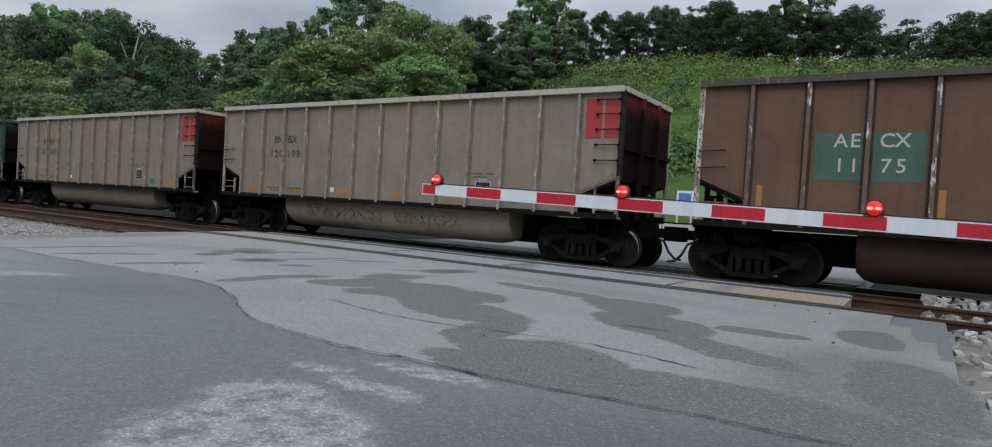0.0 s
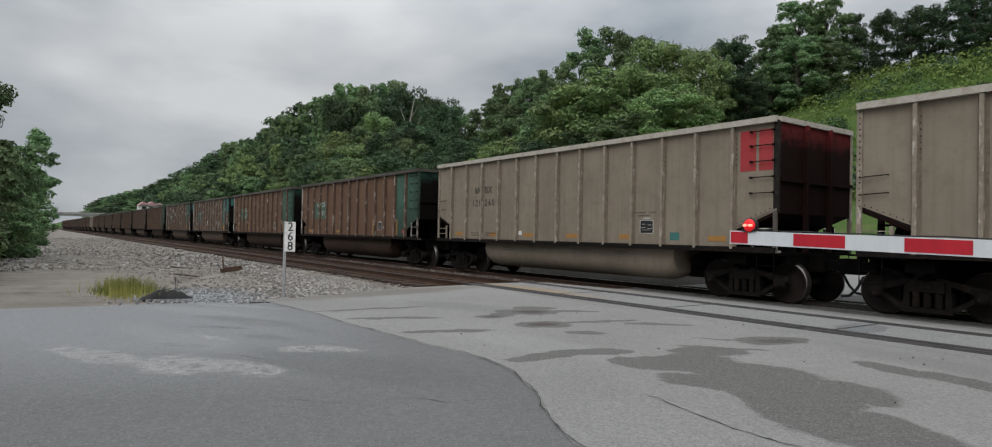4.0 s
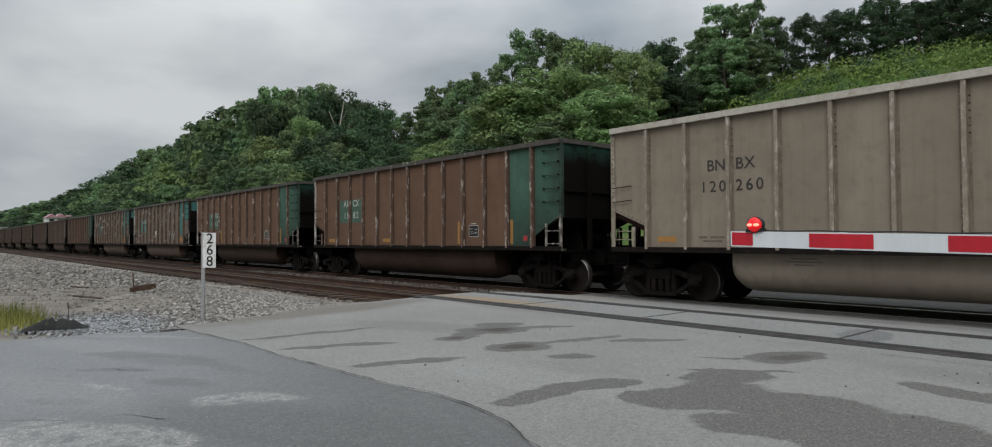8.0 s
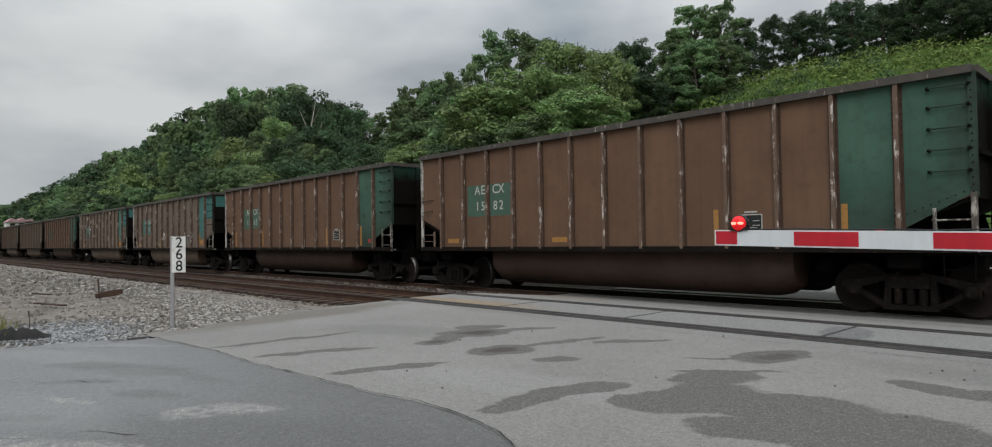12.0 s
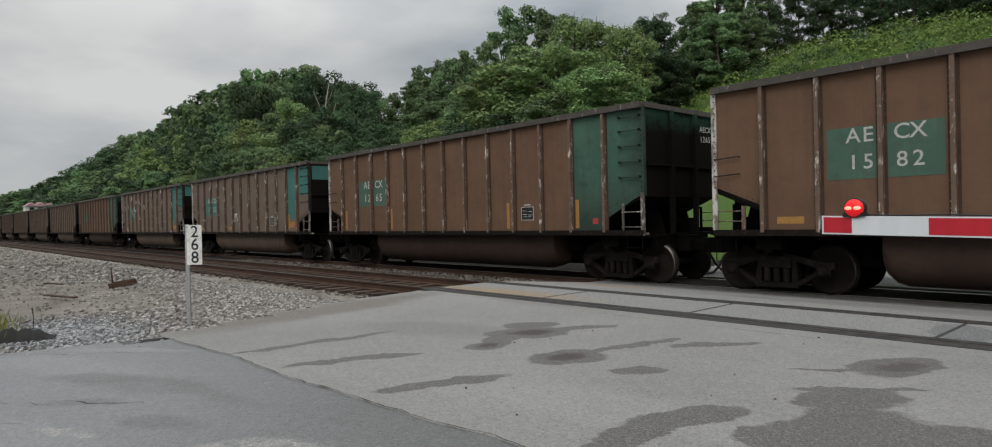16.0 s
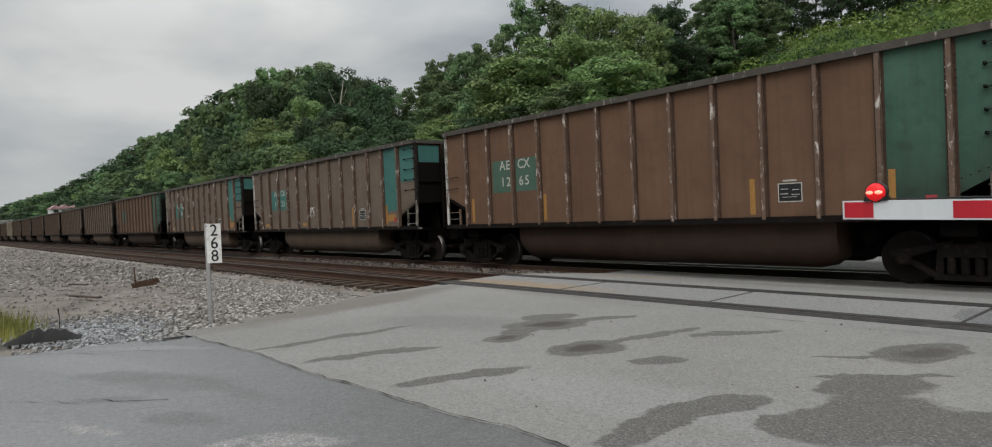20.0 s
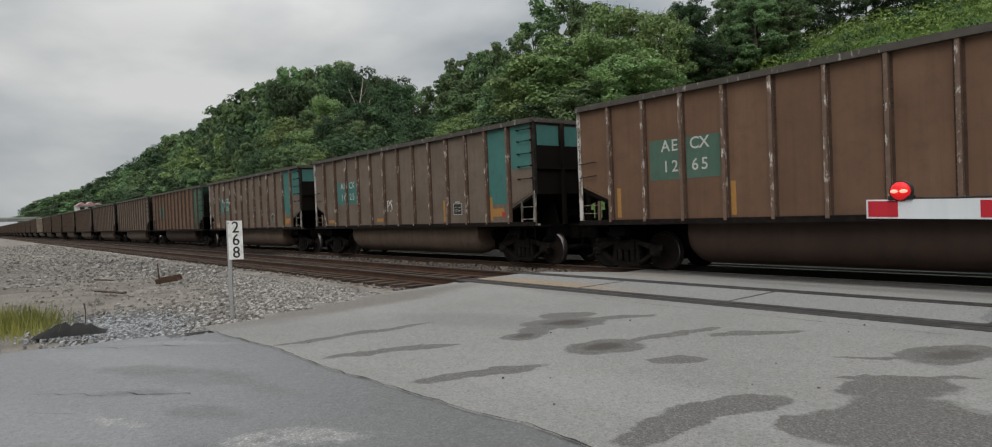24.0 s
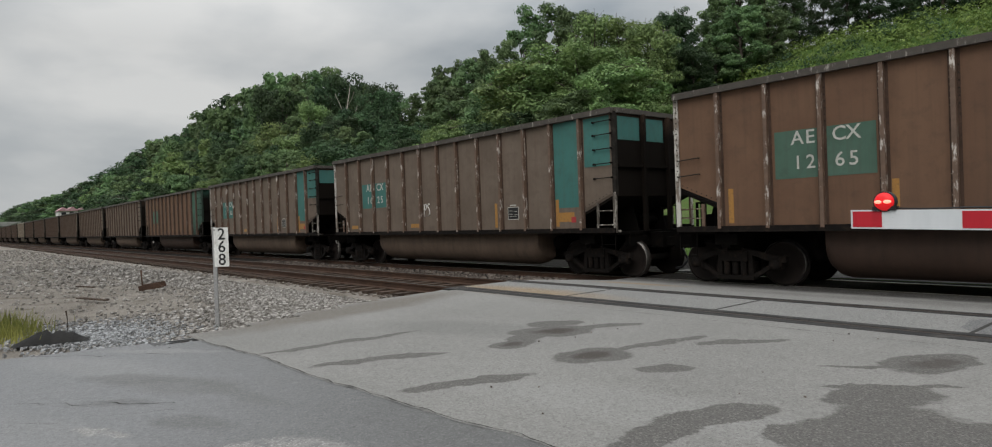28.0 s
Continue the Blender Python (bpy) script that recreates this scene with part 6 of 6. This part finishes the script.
# ---------------------------------------------------------------- small things by the road
M_CONE = surface("cone_orange", (0.58, 0.050, 0.018), (0.66, 0.066, 0.024), (0.42, 0.05, 0.025), 3.0, 40.0, 0.6, 0, 0.05)
M_CONEBAND = surface("cone_band", (0.55, 0.55, 0.56), (0.66, 0.66, 0.67), (0.45, 0.44, 0.43), 4.0, 40.0, 0.45, 0, 0.02)
M_RAILING = surface("railing_gloss_black", (0.006, 0.006, 0.0065), (0.010, 0.010, 0.011), (0.02, 0.0195, 0.019), 5.0, 60.0, 0.09, 0, 0.05, 0.6)
M_BLUE = surface("sign_blue", (0.05, 0.16, 0.42), (0.07, 0.20, 0.48), (0.4, 0.12, 0.18), 2.5, 30.0, 0.5, 0, 0.0)
M_RUST = surface("rusty_plate", (0.06, 0.036, 0.026), (0.10, 0.06, 0.042), (0.04, 0.028, 0.022), 6.0, 40.0, 0.9, 0.1, 0.4)
M_TARP = surface("black_mat", (0.008, 0.008, 0.008), (0.019, 0.018, 0.017), None, 6.0, 30.0, 0.85, 0, 0.4)
M_ROOF = surface("dull_red_roof", (0.34, 0.16, 0.18), (0.5, 0.34, 0.36), None, 1.0, 10.0, 0.9, 0, 0.1)
M_CONCRETE = surface("bridge_concrete", (0.30, 0.30, 0.29), (0.38, 0.38, 0.37), (0.22, 0.21, 0.2), 0.3, 6.0, 0.9, 0, 0.2)


def build_cones():
    cone = thing("traffic_cone", "orange traffic cone with a white band on the asphalt", "traffic cone", "traffic cones")
    bm = bmesh.new()
    prism(bm, [(-0.15, -0.12), (-0.12, -0.15), (0.12, -0.15), (0.15, -0.12), (0.15, 0.12), (0.12, 0.15), (-0.12, 0.15), (-0.15, 0.12)], 0.0, 0.025, "z")
    part("base", bm, M_TARP, cone, "black rubber base")
    r = lambda z: 0.115 - 0.085 * (z - 0.025) / 0.515
    for name, a, b, mat in (("lower_body", 0.025, 0.24, M_CONE), ("band", 0.24, 0.40, M_CONEBAND), ("tip", 0.40, 0.54, M_CONE)):
        bm = bmesh.new()
        lathe(bm, [(r(a), a), (r(b), b)] if name != "tip" else [(r(a), a), (r(b), b), (r(b) - 0.01, b + 0.004), (0.004, b + 0.004)], (0, 0, 0), "z", 24)
        part(name, bm, mat, cone, "white reflective band" if name == "band" else "")
    cone.scale = (0.95, 0.95, 0.74)
    cone.location, cone.rotation_euler = (-3.24, -1.16, -0.014), (0, 0, radians(12))
    copy_thing(cone, pose(-5.98, -0.98, -0.014, 0, 0, 40))
    copy_thing(cone, pose(-1.80, -1.50, -0.014, 0, 0, 70))


build_cones()


def build_railing():
    a, b = Vector((2.12, -1.00, 0.71)), Vector((-1.57, -0.72, 0.86))
    rail = thing("pipe_railing", "glossy black steel pipe railing beside the road", "railing")
    for name, dz, r in (("top_rail", 0.0, 0.032), ("middle_rail", -0.4, 0.022), ("bottom_rail", -0.66, 0.022)):
        bm = bmesh.new()
        tube(bm, [a + Vector((0, 0, dz)), (a + b) / 2 + Vector((0, 0, dz)), b + Vector((0, 0, dz))], r, 16)
        part(name, bm, M_RAILING, rail)
    for k in range(9):
        p = a.lerp(b, (k + 0.5) / 9)
        bm = bmesh.new()
        tube(bm, [p + Vector((0, 0, -0.66)), p + Vector((0, 0, -0.02))], 0.011, 8)
        part("baluster", bm, M_RAILING, rail)
    for p in (b + Vector((-0.1, 0.0, 0.0)),):
        bm = bmesh.new()
        lathe(bm, [(0.055, -0.014), (0.055, p.z + 0.06), (0.065, p.z + 0.07), (0.065, p.z + 0.1), (0.03, p.z + 0.13), (0.001, p.z + 0.135)], (p.x, p.y, 0), "z", 18)
        part("post", bm, M_RAILING, rail, "black capped post")
    bm = bmesh.new()
    tube(bm, [b + Vector((0, 0.02, 0.0)), b + Vector((0.0, 0.10, 0.02))], 0.045, 12)
    tube(bm, [b + Vector((0, 0.09, -0.35)), b + Vector((0, 0.09, -0.1))], 0.02, 8)
    part("latch", bm, M_RAILING, rail, "black latch")


build_railing()


def board_sign(x, y, w, h, lift, mat, label):
    s = thing("lawn_sign", label, "sign")
    z = height(x, y)
    bm = bmesh.new()
    box(bm, x - w / 2, y, z + lift, x + w / 2, y + 0.06, z + lift + h)
    b = part("board", bm, M_WHITE, s, "white framed board")
    bm = bmesh.new()
    box(bm, x - w / 2 + 0.12 * w, y - 0.006, z + lift + 0.14 * h, x + w / 2 - 0.12 * w, y - 0.001, z + lift + h * 0.9)
    part("face", bm, mat, b, "printed face")
    for dx in (-w * 0.42, w * 0.42):
        bm = bmesh.new()
        box(bm, x + dx - 0.03, y + 0.01, z - 0.2, x + dx + 0.03, y + 0.05, z + lift + 0.02)
        part("leg", bm, M_WHITE, s)


board_sign(-6.9, 30.0, 0.8, 1.2, 0.4, M_BLUE, "white framed board with a blue poster on the lawn")
board_sign(-14.8, 30.0, 0.5, 0.9, 0.1, M_WHITE, "small white board standing on the lawn")


def build_scrap():
    s = thing("scrap_channel", "rusty piece of steel channel lying in the gravel", "scrap metal")
    for y0, y1, z0, z1, n in ((-0.07, 0.07, 0.0, 0.02, "web"), (-0.07, -0.055, 0.02, 0.11, "flange"), (0.055, 0.07, 0.02, 0.11, "flange")):
        bm = bmesh.new()
        box(bm, -0.36, y0, z0, 0.36, y1, z1)
        part(n, bm, M_RUST, s)
    s.matrix_basis = pose(-17.2, 4.05, 0.02, 14, -7, 25)
    p = thing("steel_stake", "thin rusty stake standing in the gravel", "stake")
    bm = bmesh.new()
    tube(bm, [(0, 0, -0.1), (0.01, 0, 0.42)], 0.018, 6)
    part("shaft", bm, M_RUST, p)
    p.matrix_basis = pose(-17.7, 3.95, 0.0, 4, 3, 0)
    for x, y, w in ((-15.9, 2.7, 0.5), (-19.5, 3.1, 0.35)):
        b = thing("wood_scrap", "flat dark strip of wood on the gravel", "debris")
        bm = bmesh.new()
        prism(bm, [(-w, -0.05), (w, -0.03), (w * 0.96, 0.05), (-w * 0.9, 0.04)], 0.0, 0.025, "z")
        part("strip", bm, M_TIE, b)
        b.matrix_basis = pose(x, y, 0.005, 2, 1, 20)
    m = thing("rubber_scrap", "black crumpled rubber mat at the road's edge", "debris")
    rng = np.random.default_rng(2)
    bm = bmesh.new()
    g = [[bm.verts.new((u * 0.06 - 0.55, v * 0.06 - 0.2, 0.02 + 0.11 * math.sin(u / 18 * math.pi) * math.sin(v / 6 * math.pi) * (0.6 + 0.7 * rng.random()))) for u in range(19)] for v in range(7)]
    for r, q in zip(g, g[1:]):
        for i in range(18):
            bm.faces.new((r[i], r[i + 1], q[i + 1], q[i])).smooth = True
    part("mat", bm, M_TARP, m)
    m.matrix_basis = pose(-10.75, 1.5, -0.04, 0, 0, 78) @ Matrix.Diagonal((0.72, 1.0, 1.25, 1))
    for x, y, h in ((-11.6, 1.75, 0.3), (-12.6, 1.2, 0.24)):
        k = thing("weed_stalk", "dry brown weed stalk in the gravel", "weed")
        bm = bmesh.new()
        tube(bm, [(0, 0, -0.05), (0.02, 0.01, h * 0.6), (-0.01, 0, h)], [0.006, 0.005, 0.012], 5)
        part("stem", bm, M_TIE, k)
        k.matrix_basis = pose(x, y, -0.04)


build_scrap()


def build_bridge():
    b = thing("road_bridge", "grey concrete road bridge over the far tracks", "bridge")
    x = -420
    bm = bmesh.new()
    box(bm, x - 6, -70, 6.6, x + 6, 60, 7.6)
    part("deck", bm, M_CONCRETE, b)
    bm = bmesh.new()
    box(bm, x + 6, -70, 7.6, x + 6.3, 60, 8.6)
    part("parapet", bm, M_CONCRETE, b)
    for y in (-30, -2, 27):
        bm = bmesh.new()
        box(bm, x - 5, y - 0.8, -0.6, x + 5, y + 0.8, 6.6)
        part("pier", bm, M_CONCRETE, b)
    h = thing("far_house", "small white house with a dull red roof far off", "house")
    bm = bmesh.new()
    box(bm, -243, 27.5, -0.6, -237, 34.5, 8.3)
    part("wall", bm, M_WHITE, h)
    bm = bmesh.new()
    prism(bm, [(27.2, 8.3), (34.8, 8.3), (33.6, 9.3), (32.4, 8.8), (31.2, 9.6), (30.0, 8.8), (28.8, 9.5)], -243.4, -236.6, "x")
    part("roof", bm, M_ROOF, h, "dull red roof")
    for y in (28.3, 30.4, 32.5):
        bm = bmesh.new()
        box(bm, -236.99, y, 6.6, -236.95, y + 1.2, 8.0)
        part("window", bm, M_BLACK, h)
    p = thing("leaning_pole", "pale bare pole leaning among the bushes", "pole")
    bm = bmesh.new()
    tube(bm, [(-11.95, -1.27, -0.1), (-12.6, -2.43, 2.44)], [0.032, 0.022], 8)
    part("shaft", bm, M_GALV, p)


build_bridge()


# ---------------------------------------------------------------- motion
def motions():
    key_t = [0, 0.5, 1, 2, 3, 3.5, 4.5, 5.5, 6, 7, 8, 9, 10, 11, 12, 13, 14, 15, 16, 17, 18, 19, 20, 21, 22, 23, 24, 25, 26, 27, 28]
    fine = np.arange(0, 28.01, 0.1)
    fx = np.array([train_x(t) for t in fine])
    steps = [0.0]
    for t, x in zip(fine, fx):
        if x - train_x(steps[-1]) > 0.55:
            steps.append(float(t))
    if steps[-1] < 28.0:
        steps.append(28.0)
    for i, car in TRAIN:
        walk(car, [(t, pose(train_x(t) - i * PITCH, SIDE_Y, RAIL_Z)) for t in key_t])
        if -2 <= i <= 3:
            for o in car.children:
                if o.name.startswith("wheelset"):
                    at = o.location.copy()
                    walk(o, [(t, pose(at.x, at.y, at.z, 0, math.degrees((train_x(t) - train_x(0)) / WHEEL_R), 0)) for t in steps])


motions()
